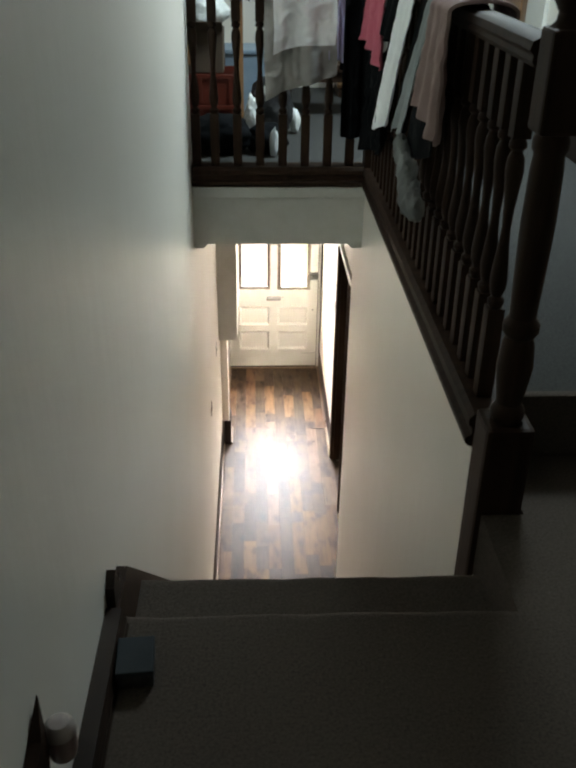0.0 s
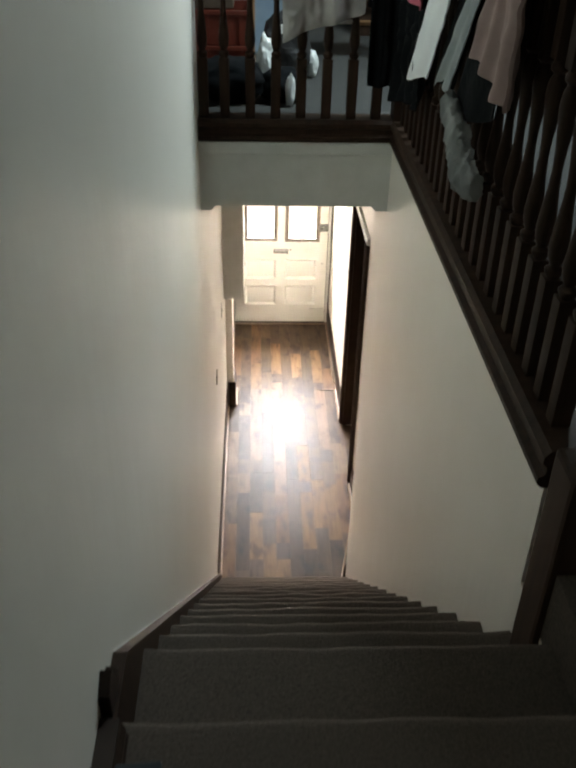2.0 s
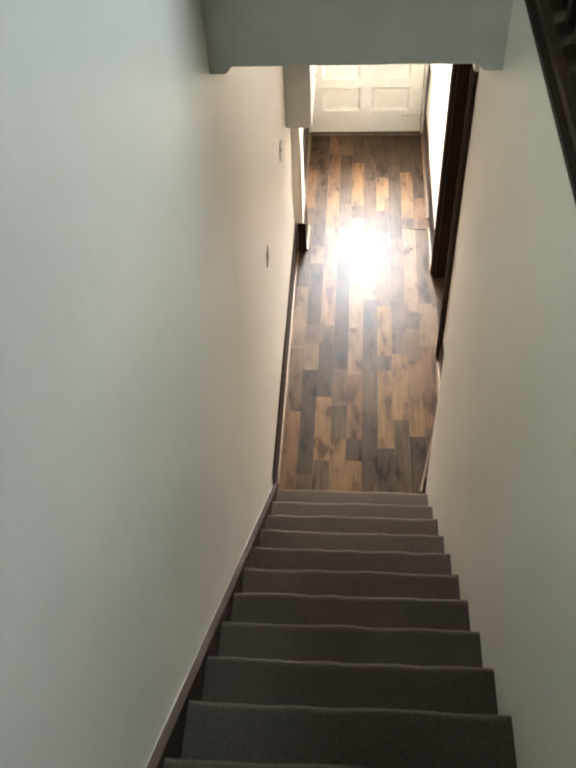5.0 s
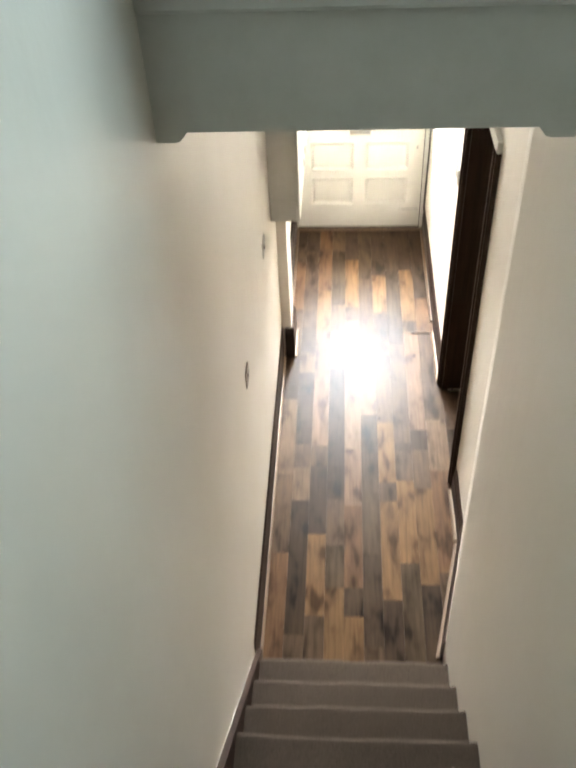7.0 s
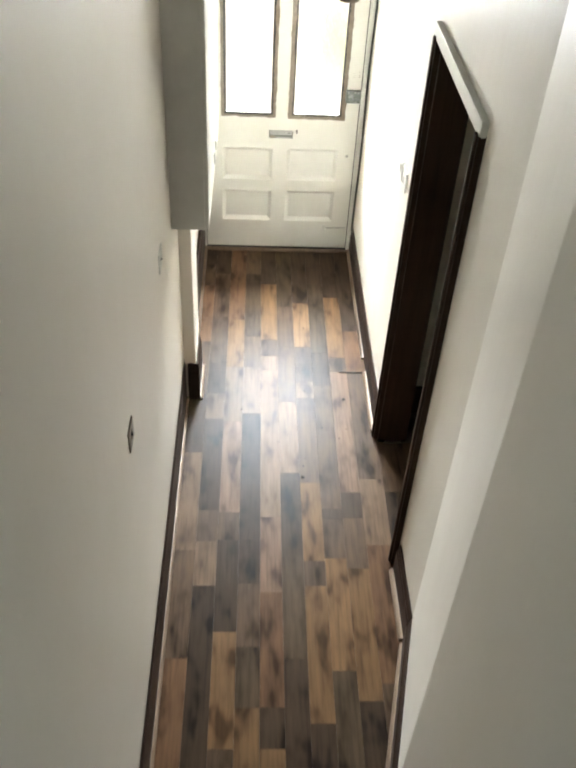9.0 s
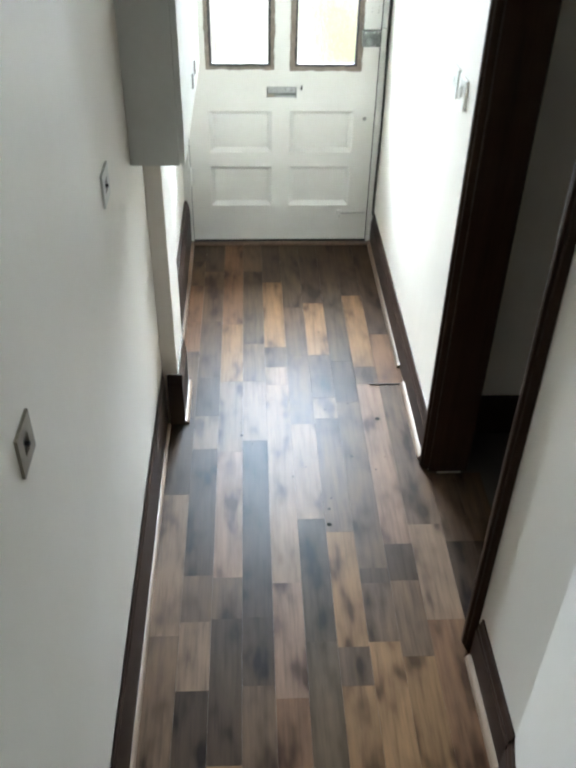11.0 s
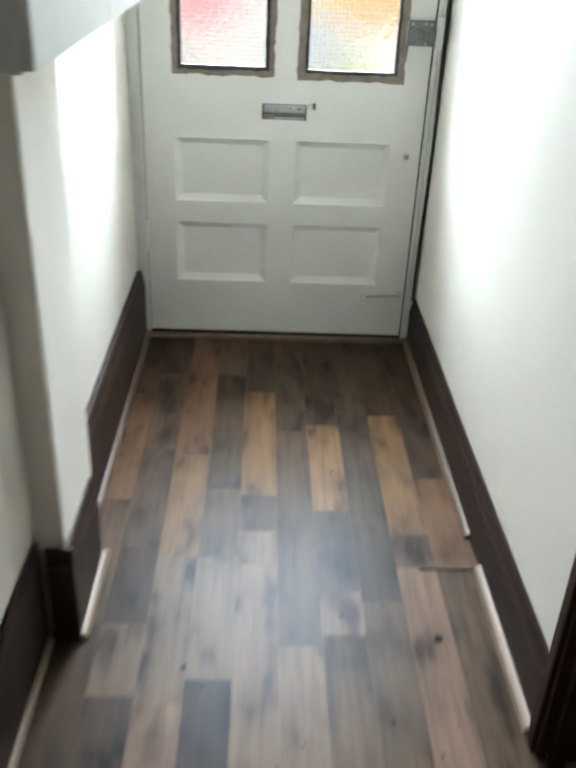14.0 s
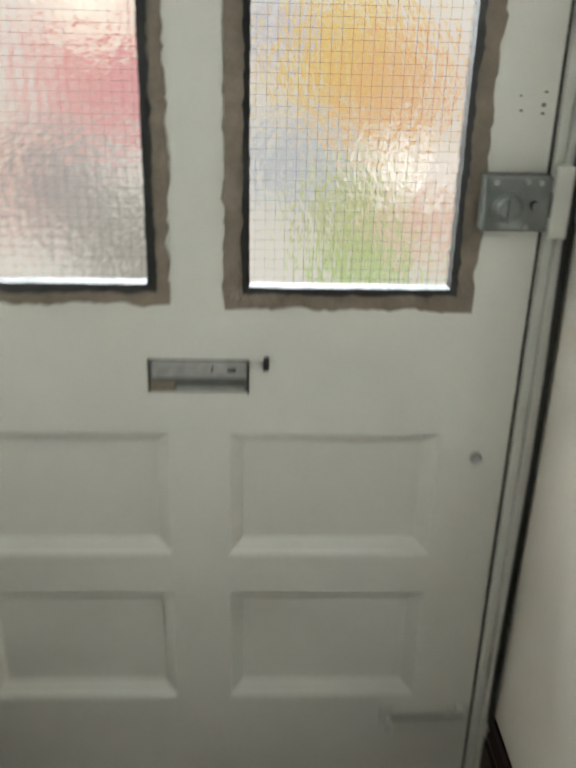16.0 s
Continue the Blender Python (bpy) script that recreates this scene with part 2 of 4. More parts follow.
def add_box(bm, x0, y0, z0, x1, y1, z1, bev=0.0):
    r = bmesh.ops.create_cube(bm, size=1, matrix=Matrix.Translation(((x0 + x1) / 2, (y0 + y1) / 2, (z0 + z1) / 2)) @ Matrix.Diagonal((x1 - x0, y1 - y0, z1 - z0, 1)))
    if bev:
        edges = list({e for v in r["verts"] for e in v.link_edges})
        bmesh.ops.bevel(bm, geom=edges, offset=bev, segments=2, affect="EDGES", profile=0.6)
    return bm


def box(x0, y0, z0, x1, y1, z1, bev=0.0):
    return add_box(bmesh.new(), x0, y0, z0, x1, y1, z1, bev)


def prism(points, axis, lo, hi):
    """A flat outline, pushed along an axis: 'x' takes (y, z), 'y' takes (x, z), 'z' takes (x, y)."""
    bm = bmesh.new()
    put = {"x": lambda p, d: (d, p[0], p[1]), "y": lambda p, d: (p[0], d, p[1]), "z": lambda p, d: (p[0], p[1], d)}[axis]
    a = [bm.verts.new(put(p, lo)) for p in points]
    b = [bm.verts.new(put(p, hi)) for p in points]
    bm.faces.new(a), bm.faces.new(b[::-1])
    for i in range(len(points)):
        j = (i + 1) % len(points)
        bm.faces.new((a[j], a[i], b[i], b[j]))
    bmesh.ops.recalc_face_normals(bm, faces=bm.faces)
    return bm


def lathe(profile, steps=14, at=(0, 0, 0)):
    """Turned work: (radius, height) rows round an upright axis."""
    bm = bmesh.new()
    rings = [[bm.verts.new((at[0] + r * math.cos(2 * math.pi * i / steps), at[1] + r * math.sin(2 * math.pi * i / steps), at[2] + z)) for i in range(steps)] for r, z in profile]
    for lo, hi in zip(rings, rings[1:]):
        for i in range(steps):
            bm.faces.new((lo[i], lo[(i + 1) % steps], hi[(i + 1) % steps], hi[i]))
    bm.faces.new(rings[0][::-1]), bm.faces.new(rings[-1])
    return bm


def tube(points, radius, steps=6):
    bm = bmesh.new()
    rings = []
    for i, p in enumerate(points):
        a, b = Vector(points[max(i - 1, 0)]), Vector(points[min(i + 1, len(points) - 1)])
        way = (b - a).normalized()
        side = way.orthogonal().normalized()
        up = way.cross(side)
        rings.append([bm.verts.new(Vector(p) + radius * (math.cos(2 * math.pi * k / steps) * side + math.sin(2 * math.pi * k / steps) * up)) for k in range(steps)])
    for lo, hi in zip(rings, rings[1:]):
        for k in range(steps):
            bm.faces.new((lo[k], lo[(k + 1) % steps], hi[(k + 1) % steps], hi[k]))
    bm.faces.new(rings[0][::-1]), bm.faces.new(rings[-1])
    bmesh.ops.recalc_face_normals(bm, faces=bm.faces)
    return bm


def merge(bm, other):
    me = bpy.data.meshes.new("tmp")
    other.to_mesh(me)
    other.free()
    bm.from_mesh(me)
    bpy.data.meshes.remove(me)
    return bm


def structure(name, bm, mat, label="", category=""):
    return tagged(part(name, bm, mat), label, category, "", "structure")


# ---- the plan ----
XL = 0.081      # wall along the stairs and hall
XS = 0.905      # wall on the open side of the stairs
XR = 1.042      # hall wall with the side doorway
JOG0, JOG1 = -3.45, -2.82   # the stair wall slants out to the hall wall
UP = 3.07       # upper landing
MID = 2.90      # half landing at the head of the stairs
TOP = 5.40      # upper ceiling
HALL_TOP = 2.72
BEAM0, BEAM1 = -3.79, -3.66
RISE, GOING, Y1, Z1 = 0.1864, 0.1906, -3.5466, 0.1515
STEPS = 15
HEAD = -6.47    # nosing of the half landing
DOORWAY = (-2.42, -1.70, 1.93)   # side doorway: from, to, height

# ---- structure: floors ----
structure("floor", box(XL - 0.05, -3.75, -0.06, XR + 0.03, 0.16, -0.012), M_SUB, "dark underlay below brown laminate flooring", "floor")
floor = bpy.data.objects["floor"]

# ---- structure: walls ----
structure("wall_left", box(XL - 0.12, -8.9, -0.06, XL, 0.12, HALL_TOP), M_WALL, "off-white painted wall along stairs and hall", "wall")
structure("wall_left_upper", box(XL - 0.12, -8.9, HALL_TOP, XL, -3.70, TOP), M_WALL, "off-white painted wall above the stairs", "wall")
bm = prism([(XS, -8.9), (XS, JOG0), (XR, JOG1), (XR, DOORWAY[0]), (XR + 0.12, DOORWAY[0]), (XR + 0.12, JOG1 - 0.05), (XS + 0.12, JOG0 - 0.05), (XS + 0.12, -8.9)], "z", -0.06, HALL_TOP)
structure("wall_stair_side", bm, M_WALL, "off-white painted wall beside the stairs, slanting out to the hall", "wall")
structure("wall_stair_side_upper", box(XS, -6.02, HALL_TOP, XS + 0.12, BEAM0, 2.999), M_WALL, "off-white painted wall below the landing balustrade", "wall")
structure("wall_hall", box(XR, DOORWAY[1], -0.06, XR + 0.12, 0.12, HALL_TOP), M_WALL, "white painted hall wall", "wall")
structure("wall_over_doorway", box(XR, DOORWAY[0], DOORWAY[2], XR + 0.12, DOORWAY[1], HALL_TOP), M_WALL, "white painted wall over the side doorway", "wall")
bm = box(XL - 0.12, 0.02, -0.06, 0.085, 0.16, HALL_TOP)
add_box(bm, XR - 0.002, 0.02, -0.06, XR + 0.12, 0.16, HALL_TOP)
add_box(bm, 0.085, 0.02, 2.03, 1.035, 0.16, HALL_TOP)
structure("wall_front", bm, M_WALL, "painted wall round the front door", "wall")
structure("ceiling_hall", box(XL - 0.12, BEAM1, HALL_TOP, XR + 0.12, 0.16, 2.98), M_CEIL, "white painted hall ceiling", "ceiling")
# dark room behind the side doorway
structure("wall_side_room", box(XR + 0.12, -1.50, -0.06, 2.4, -1.42, 2.4), M_WALL, "dim painted wall of the side room", "wall")
structure("wall_side_room_back", box(2.4, -3.6, -0.06, 2.48, -1.42, 2.4), M_WALL, "dim painted back wall of the side room", "wall")
structure("wall_side_room_near", box(XR + 0.12, -3.68, -0.06, 2.48, -3.6, 2.4), M_WALL, "dim painted wall of the side room", "wall")
structure("ceiling_side_room", box(XR + 0.12, -3.68, 2.4, 2.48, -1.42, 2.46), M_CEIL, "white ceiling of the dim side room", "ceiling")
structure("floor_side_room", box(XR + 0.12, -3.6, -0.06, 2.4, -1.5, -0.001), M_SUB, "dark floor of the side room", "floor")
structure("baseboard_side_room", box(XR + 0.12, -1.518, -0.001, 2.4, -1.5, 0.17), M_SKIRT, "dark brown skirting board in the side room", "skirting board")

# beam at the landing's edge, with a rounded drop at each end
pts = [(XL, 2.999), (XL, 2.690)]
pts += [(XL + 0.040, 2.690), (XL + 0.050, 2.694), (XL + 0.058, 2.704), (XL + 0.064, 2.712)]
pts += [(XS - 0.070, 2.712), (XS - 0.064, 2.704), (XS - 0.056, 2.694), (XS - 0.045, 2.690), (XS, 2.690), (XS, 2.999)]
structure("beam", prism(pts, "y", BEAM0, BEAM1), M_FRAME, "white painted beam at the edge of the landing", "beam")
structure("beam_moulding", box(XL, BEAM0 - 0.017, 2.945, XS, BEAM0, 2.999, 0.009), M_FRAME, "white painted fascia strip along the beam", "trim")

# upper floor
bm = box(XS + 0.1, -5.90, 2.98, 2.05, BEAM0, UP)
add_box(bm, -1.3, BEAM0, 2.999, 2.05, -1.5, UP)
structure("floor_upper", bm, M_GREYCARPET, "grey carpet on the upper landing", "floor")
structure("floor_half_landing", box(XL - 0.1, -8.9, MID - 0.2, 2.05, HEAD - 0.0595, MID), M_STAIR, "dark brown carpet on the half landing", "floor")
structure("floor_half_landing_side", box(XS + 0.1, HEAD - 0.0595, MID - 0.2, 2.05, -5.88, MID), M_STAIR, "dark brown carpet on the half landing", "floor")
structure("floor_half_landing_edge", box(XS - 0.001, HEAD - 0.02, HALL_TOP, XS + 0.1, -6.17, MID - 0.001), M_STAIR, "dark brown carpet on the half landing", "floor")
structure("landing_riser", box(XS + 0.1, -5.93, MID, 2.05, -5.90, UP + 0.012, 0.01), M_STAIR, "carpeted step up to the landing", "stairs")
bm = box(-1.3, -1.58, UP, 2.1, -1.5, TOP)
structure("wall_far", bm, M_WALL, "painted end wall of the upper landing", "wall")
structure("wall_far_left", box(-1.38, -3.8, UP, -1.3, -1.5, TOP), M_WALL, "painted side wall of the upper landing", "wall")
structure("wall_far_return", box(-1.38, -3.82, UP, XL - 0.12, -3.70, TOP), M_WALL, "painted wall return beside the stairwell", "wall")
bm = box(1.98, -8.9, MID - 0.2, 2.08, -1.5, TOP)
structure("wall_right_upper", bm, M_WALL, "painted wall of the upper landing", "wall")
structure("wall_back", box(XL - 0.12, -9.0, MID - 0.2, 2.1, -8.9, TOP), M_WALL, "painted wall behind the half landing", "wall")
# hole left in the unseen ceiling for the added roof light
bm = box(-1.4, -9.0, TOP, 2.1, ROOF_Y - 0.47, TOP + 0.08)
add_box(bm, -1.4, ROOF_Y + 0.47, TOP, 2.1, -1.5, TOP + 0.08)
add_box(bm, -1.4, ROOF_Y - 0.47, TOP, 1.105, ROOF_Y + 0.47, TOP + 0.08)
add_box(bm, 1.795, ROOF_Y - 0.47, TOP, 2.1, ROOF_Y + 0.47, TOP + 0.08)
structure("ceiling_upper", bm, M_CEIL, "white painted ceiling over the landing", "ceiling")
structure("baseboard_upper", box(1.962, -8.9, UP, 1.98, -1.58, UP + 0.15, 0.004), M_SKIRT, "dark brown skirting board on the landing", "skirting board")

# ---- hall trim ----


def skirting(name, a, b, inward, height, thick=0.016, label="dark brown gloss skirting board", z0=0.0):
    """A moulded board along the wall from a to b; inward: which way the room lies."""
    a, b, n = Vector((*a, 0)), Vector((*b, 0)), Vector((*inward, 0)).normalized()
    bm = bmesh.new()
    outline = [(0, 0), (thick, 0), (thick, height - 0.045), (thick - 0.004, height - 0.038), (thick - 0.003, height - 0.028), (thick - 0.009, height - 0.012), (thick - 0.011, height), (0, height)]
    ends = [[bm.verts.new(p + n * d + Vector((0, 0, z0 + h))) for d, h in outline] for p in (a, b)]
    bm.faces.new(ends[0]), bm.faces.new(ends[1][::-1])
    for i in range(len(outline)):
        j = (i + 1) % len(outline)
        bm.faces.new((ends[0][i], ends[1][i], ends[1][j], ends[0][j]))
    bmesh.ops.recalc_face_normals(bm, faces=bm.faces)
    return structure(name, bm, M_SKIRT, label, "skirting board")


def beading(name, a, b, inward, thick=0.015, mat=None, label="pale wooden beading along the skirting board"):
    """Quadrant strip that covers the gap between floor and skirting."""
    a, b, n = Vector((*a, 0)), Vector((*b, 0)), Vector((*inward, 0)).normalized()
    bm = bmesh.new()
    outline = [(0, 0.0)] + [(thick * math.cos(k * math.pi / 8), thick * math.sin(k * math.pi / 8)) for k in range(5)]
    ends = [[bm.verts.new(p + n * d + Vector((0, 0, h + 0.001))) for d, h in outline] for p in (a, b)]
    bm.faces.new(ends[0]), bm.faces.new(ends[1][::-1])
    for i in range(len(outline)):
        j = (i + 1) % len(outline)
        bm.faces.new((ends[0][i], ends[1][i], ends[1][j], ends[0][j]))
    bmesh.ops.recalc_face_normals(bm, faces=bm.faces)
    return structure(name, bm, mat or M_BEAD, label, "trim")


NX, NY0, NY1 = 0.137, -1.425, -1.16    # pier below the cupboard
structure("pier", box(XL, NY0, 0.0, NX, NY1, 1.135, 0.004), M_WALL, "white painted pier below the meter cupboard", "wall")
skirting("baseboard_left", (XL, -3.53), (XL, NY0), (1, 0), 0.262, 0.006)
skirting("baseboard_pier_front", (XL + 0.016, NY0), (NX + 0.016, NY0), (0, -1), 0.228)
skirting("baseboard_pier_side", (NX, NY0), (NX, NY1 - 0.03), (1, 0), 0.228)
skirting("baseboard_left_front", (XL, NY1), (XL, -0.012), (1, 0), 0.238, 0.026)
skirting("baseboard_hall", (XR, DOORWAY[1] + 0.055), (XR, -0.012), (-1, 0), 0.165)
d = Vector((XR - XS, JOG1 - JOG0)).normalized()
skirting("baseboard_slant", (XS, JOG0), (XR, JOG1), (-d.y, d.x), 0.15)
skirting("baseboard_doorway", (XR, JOG1), (XR, DOORWAY[0] - 0.058), (-1, 0), 0.165)
beading("bead_left", (XL + 0.006, -3.50), (XL + 0.006, NY0 - 0.02), (1, 0), 0.012)
beading("bead_pier", (NX + 0.016, NY0 - 0.016), (NX + 0.016, NY1 - 0.02), (1, 0))
beading("bead_left_front", (XL + 0.026, NY1 + 0.02), (XL + 0.026, -0.01), (1, 0), 0.015, M_BROWNBEAD, "brown wooden beading along the skirting board")
beading("bead_hall_near", (XR - 0.016, DOORWAY[1] + 0.045), (XR - 0.016, -1.215), (-1, 0), 0.018)
beading("bead_hall_far", (XR - 0.016, -1.10), (XR - 0.016, -0.01), (-1, 0), 0.015, M_BROWNBEAD, "brown wooden beading along the skirting board")
beading("bead_slant", (XS - 0.016, JOG0), (XR - 0.018, JOG1 - 0.02), (-d.y, d.x))
beading("bead_doorway", (XR - 0.016, JOG1), (XR - 0.016, DOORWAY[0] - 0.07), (-1, 0), 0.018)
structure("bead_door", box(0.10, -0.040, 0.0, 1.03, -0.010, 0.011, 0.004), M_BROWNBEAD, "brown wooden strip along the front door", "trim")
structure("floor_seam", box(0.885, -1.213, 0.0005, 1.018, -1.207, 0.004), M_SUB, "dark raised joint across the laminate strips", "trim")
structure("stair_edging", box(XL + 0.03, -3.515, 0.0, XS - 0.003, -3.49, 0.012, 0.004), M_BEAD, "pale wooden strip at the foot of the stairs", "trim")

# side doorway: lining and architrave
A = 0.062
structure("doorway_lining", box(XR - 0.002, DOORWAY[1] - 0.022, -0.0, XR + 0.135, DOORWAY[1], DOORWAY[2], 0.002), M_DARK, "dark stained door lining", "door frame")
structure("doorway_lining_near", box(XR - 0.002, DOORWAY[0], -0.0, XR + 0.135, DOORWAY[0] + 0.022, DOORWAY[2], 0.002), M_DARK, "dark stained door lining", "door frame")
structure("doorway_lining_top", box(XR - 0.002, DOORWAY[0] + 0.022, DOORWAY[2] - 0.022, XR + 0.135, DOORWAY[1] - 0.022, DOORWAY[2], 0.002), M_DARK, "dark stained door lining", "door frame")


def architrave(name, y0, y1, z0, z1):
    bm = box(XR - 0.022, y0, z0, XR, y1, z1, 0.003)
    if z1 - z0 > y1 - y0:
        add_box(bm, XR - 0.031, y0 + 0.012, z0, XR - 0.018, y0 + 0.030, z1, 0.004)
    else:
        add_box(bm, XR - 0.031, y0, z0 + 0.012, XR - 0.018, y1, z0 + 0.030, 0.004)
    return structure(name, bm, M_DARK, "dark stained moulded architrave", "door frame")


architrave("architrave_far", DOORWAY[1] - 0.006, DOORWAY[1] + 0.052, 0, DOORWAY[2] + 0.004)
architrave("architrave_near", DOORWAY[0] - 0.035, DOORWAY[0] + 0.010, 0, DOORWAY[2] + 0.004)
structure("architrave_top", box(XR - 0.022, DOORWAY[0] - 0.035, DOORWAY[2] - 0.006, XR, DOORWAY[1] + 0.052, DOORWAY[2] + 0.045, 0.004), M_FRAME, "white painted head of the side doorway", "door frame")

# ---- front door ----
front = empty("front_door", (0, 0, 0))
DX0, DX1 = 0.122, 1.000
PX = [(0.215, 0.520), (0.598, 0.905)]
GX = [(0.235, 0.507), (0.624, 0.898)]
GZ = (0.897, 1.80)
PZ = [(0.203, 0.415), (0.480, 0.690)]
TH = 0.044
for x0, x1 in ((DX0, PX[0][0]), (PX[0][1], PX[1][0]), (PX[1][1], DX1)):
    part("stile", box(x0, 0, 0.017, x1, TH, 1.975), M_GLOSS, front)
for x0, x1 in PX:
    for z0, z1 in ((0.017, PZ[0][0]), (PZ[0][1], PZ[1][0]), (PZ[1][1], GZ[0] - 0.012), (GZ[1] + 0.012, 1.975)):
        part("rail", box(x0, 0.0002, z0, x1, TH, z1), M_GLOSS, front)


def sunk_panel(x0, x1, z0, z1):
    """A panel set back behind a sloped moulding."""
    bm = bmesh.new()
    s, dp = 0.024, 0.018
    rings = []
    for i, y in ((0, 0.0009), (0.004, 0.0009), (0.007, 0.005), (s, dp)):
        rings.append([bm.verts.new(p) for p in ((x0 + i, y, z0 + i), (x1 - i, y, z0 + i), (x1 - i, y, z1 - i), (x0 + i, y, z1 - i))])
    for a, b in zip(rings, rings[1:]):
        for k in range(4):
            bm.faces.new((a[k], a[(k + 1) % 4], b[(k + 1) % 4], b[k]))
    bm.faces.new(rings[-1])
    back = [bm.verts.new((v.co.x, 0.03, v.co.z)) for v in rings[0]]
    for k in range(4):
        bm.faces.new((rings[0][(k + 1) % 4], rings[0][k], back[k], back[(k + 1) % 4]))
    bm.faces.new(back[::-1])
    bmesh.ops.recalc_face_normals(bm, faces=bm.faces)
    return part("sunk_panel", bm, M_GLOSS, front)


for x0, x1 in PX:
    for z0, z1 in PZ:
        sunk_panel(x0, x1, z0, z1)


def ragged_ring(x0, x1, z0, z1, inner, outer, y0, y1, ragged, seed):
    """A band round an opening whose edges were run by a shaky tool."""
    rnd = random.Random(seed)
    corners = [(x0, z0), (x1, z0), (x1, z1), (x0, z1)]
    outs = [(0, -1), (1, 0), (0, 1), (-1, 0)]
    inn, out = [], []
    for k in range(4):
        (ax, az), (bx, bz) = corners[k], corners[(k + 1) % 4]
        n = max(8, int(math.hypot(bx - ax, bz - az) / 0.007))
        pull = 0.0
        for i in range(n):
            u = i / n
            pull = 0.70 * pull + rnd.uniform(-1, 1) * ragged * 0.62
            ox, oz = outs[k]
            px, pz = ax + (bx - ax) * u, az + (bz - az) * u
            if i == 0:
                ox, oz = outs[k][0] + outs[k - 1][0], outs[k][1] + outs[k - 1][1]
                pull *= 0.4
            elif i == 1 or i == n - 1:
                pass
            inn.append((px - ox * (inner + 0.4 * rnd.uniform(0, ragged)), pz - oz * (inner + 0.4 * rnd.uniform(0, ragged))))
            out.append((px + ox * (outer + pull), pz + oz * (outer + pull)))
    bm = bmesh.new()
    n = len(inn)
    loops = [[bm.verts.new((p[0], y, p[1])) for p in pts] for pts, y in ((inn, y1), (inn, y0), (out, y0), (out, y1))]
    for a, b in zip(loops, loops[1:] + loops[:1]):
        for i in range(n):
            bm.faces.new((a[i], a[(i + 1) % n], b[(i + 1) % n], b[i]))
    bmesh.ops.recalc_face_normals(bm, faces=bm.faces)
    return bm


for k, (x0, x1) in enumerate(GX):
    z0, z1 = GZ
    pane = part("glass_pane", box(x0 - 0.006, 0.018, z0 - 0.006, x1 + 0.006, 0.024, z1 + 0.006), M_GLASS, front, "obscured wired glass pane")
    pane.visible_shadow = False
    # reveal between the stiles and the pane
    bm = bmesh.new()
    for a in ((x0 - 0.03, z0 - 0.03, x0 - 0.004, z1 + 0.03), (x1 + 0.004, z0 - 0.03, x1 + 0.03, z1 + 0.03), (x0 - 0.004, z0 - 0.03, x1 + 0.004, z0 - 0.004), (x0 - 0.004, z1 + 0.004, x1 + 0.004, z1 + 0.03)):
        add_box(bm, a[0], 0.002, a[1], a[2], 0.040, a[3])
    part("glazing_rebate", bm, M_PUTTY, front)
    part("putty", ragged_ring(x0, x1, z0, z1, 0.0, 0.020 + 0.006 * k, -0.0025, 0.010, 0.0042, 11 + k), M_PUTTY, front, "rough brown putty edging")
    part("sealant", ragged_ring(x0, x1, z0, z1, 0.005 + 0.003 * (1 - k), 0.0035, -0.0045, 0.019, 0.0030, 31 + k), M_BLACK, front, "uneven black sealant")
    bm = bmesh.new()
    step, r = 0.0127, 0.00016
    for i in range(1, int((x1 - x0) / step) + 1):
        add_box(bm, x0 + i * step - r, 0.0165, z0, x0 + i * step + r, 0.0172, z1)
    for i in range(1, int((z1 - z0) / step) + 1):
        add_box(bm, x0, 0.0165, z0 + i * step - r, x1, 0.0172, z0 + i * step + r)
    part("wire_mesh", bm, M_WIRE, front, "fine square wire mesh in the glass")

# letter slot with its bare plate, stub and screw holes
bm = box(0.494, -0.0010, 0.752, 0.629, 0.0, 0.7995)
slot = part("letter_slot", bm, M_LOCK, front, "worn grey letter slot")
part("flap", prism([(-0.0012, 0.776), (-0.0050, 0.774), (-0.0060, 0.777), (-0.0020, 0.797), (-0.0012, 0.797)], "x", 0.499, 0.626), M_STEEL, slot)
part("ledge", box(0.530, -0.0030, 0.7545, 0.624, -0.0012, 0.7600, 0.0008), M_STEEL, slot)
# dark strips on the flat plate paint the shade of a recessed slot
part("slot_shadow", box(0.4925, -0.0016, 0.7515, 0.4955, -0.0002, 0.8000), M_BLACK, slot)
part("slot_shadow", box(0.6275, -0.0016, 0.7490, 0.6300, -0.0002, 0.7960), M_BLACK, slot)
part("slot_shadow", box(0.4955, -0.0016, 0.7530, 0.528, -0.0012, 0.7680), M_UMBER, slot)
for x, w in ((0.580, 0.0012), (0.606, 0.006)):
    part("slot_hole", box(x - w, -0.0062, 0.784, x + w, -0.0030, 0.788 if w > 0.002 else 0.791), M_BLACK, slot)
part("stub", box(0.649, -0.011, 0.787, 0.657, 0.0, 0.805, 0.002), M_BLACK, slot, "black rubber stub")
part("stub_plate", box(0.632, -0.006, 0.787, 0.648, 0.0, 0.802, 0.002), M_FRAME, slot)
# key hole
part("keyhole_cover", lathe([(0.009, 0), (0.009, 0.002), (0.006, 0.005), (0.002, 0.006)], 14), M_STEEL, front).matrix_basis = pose(0.956, 0, 0.650, 90)
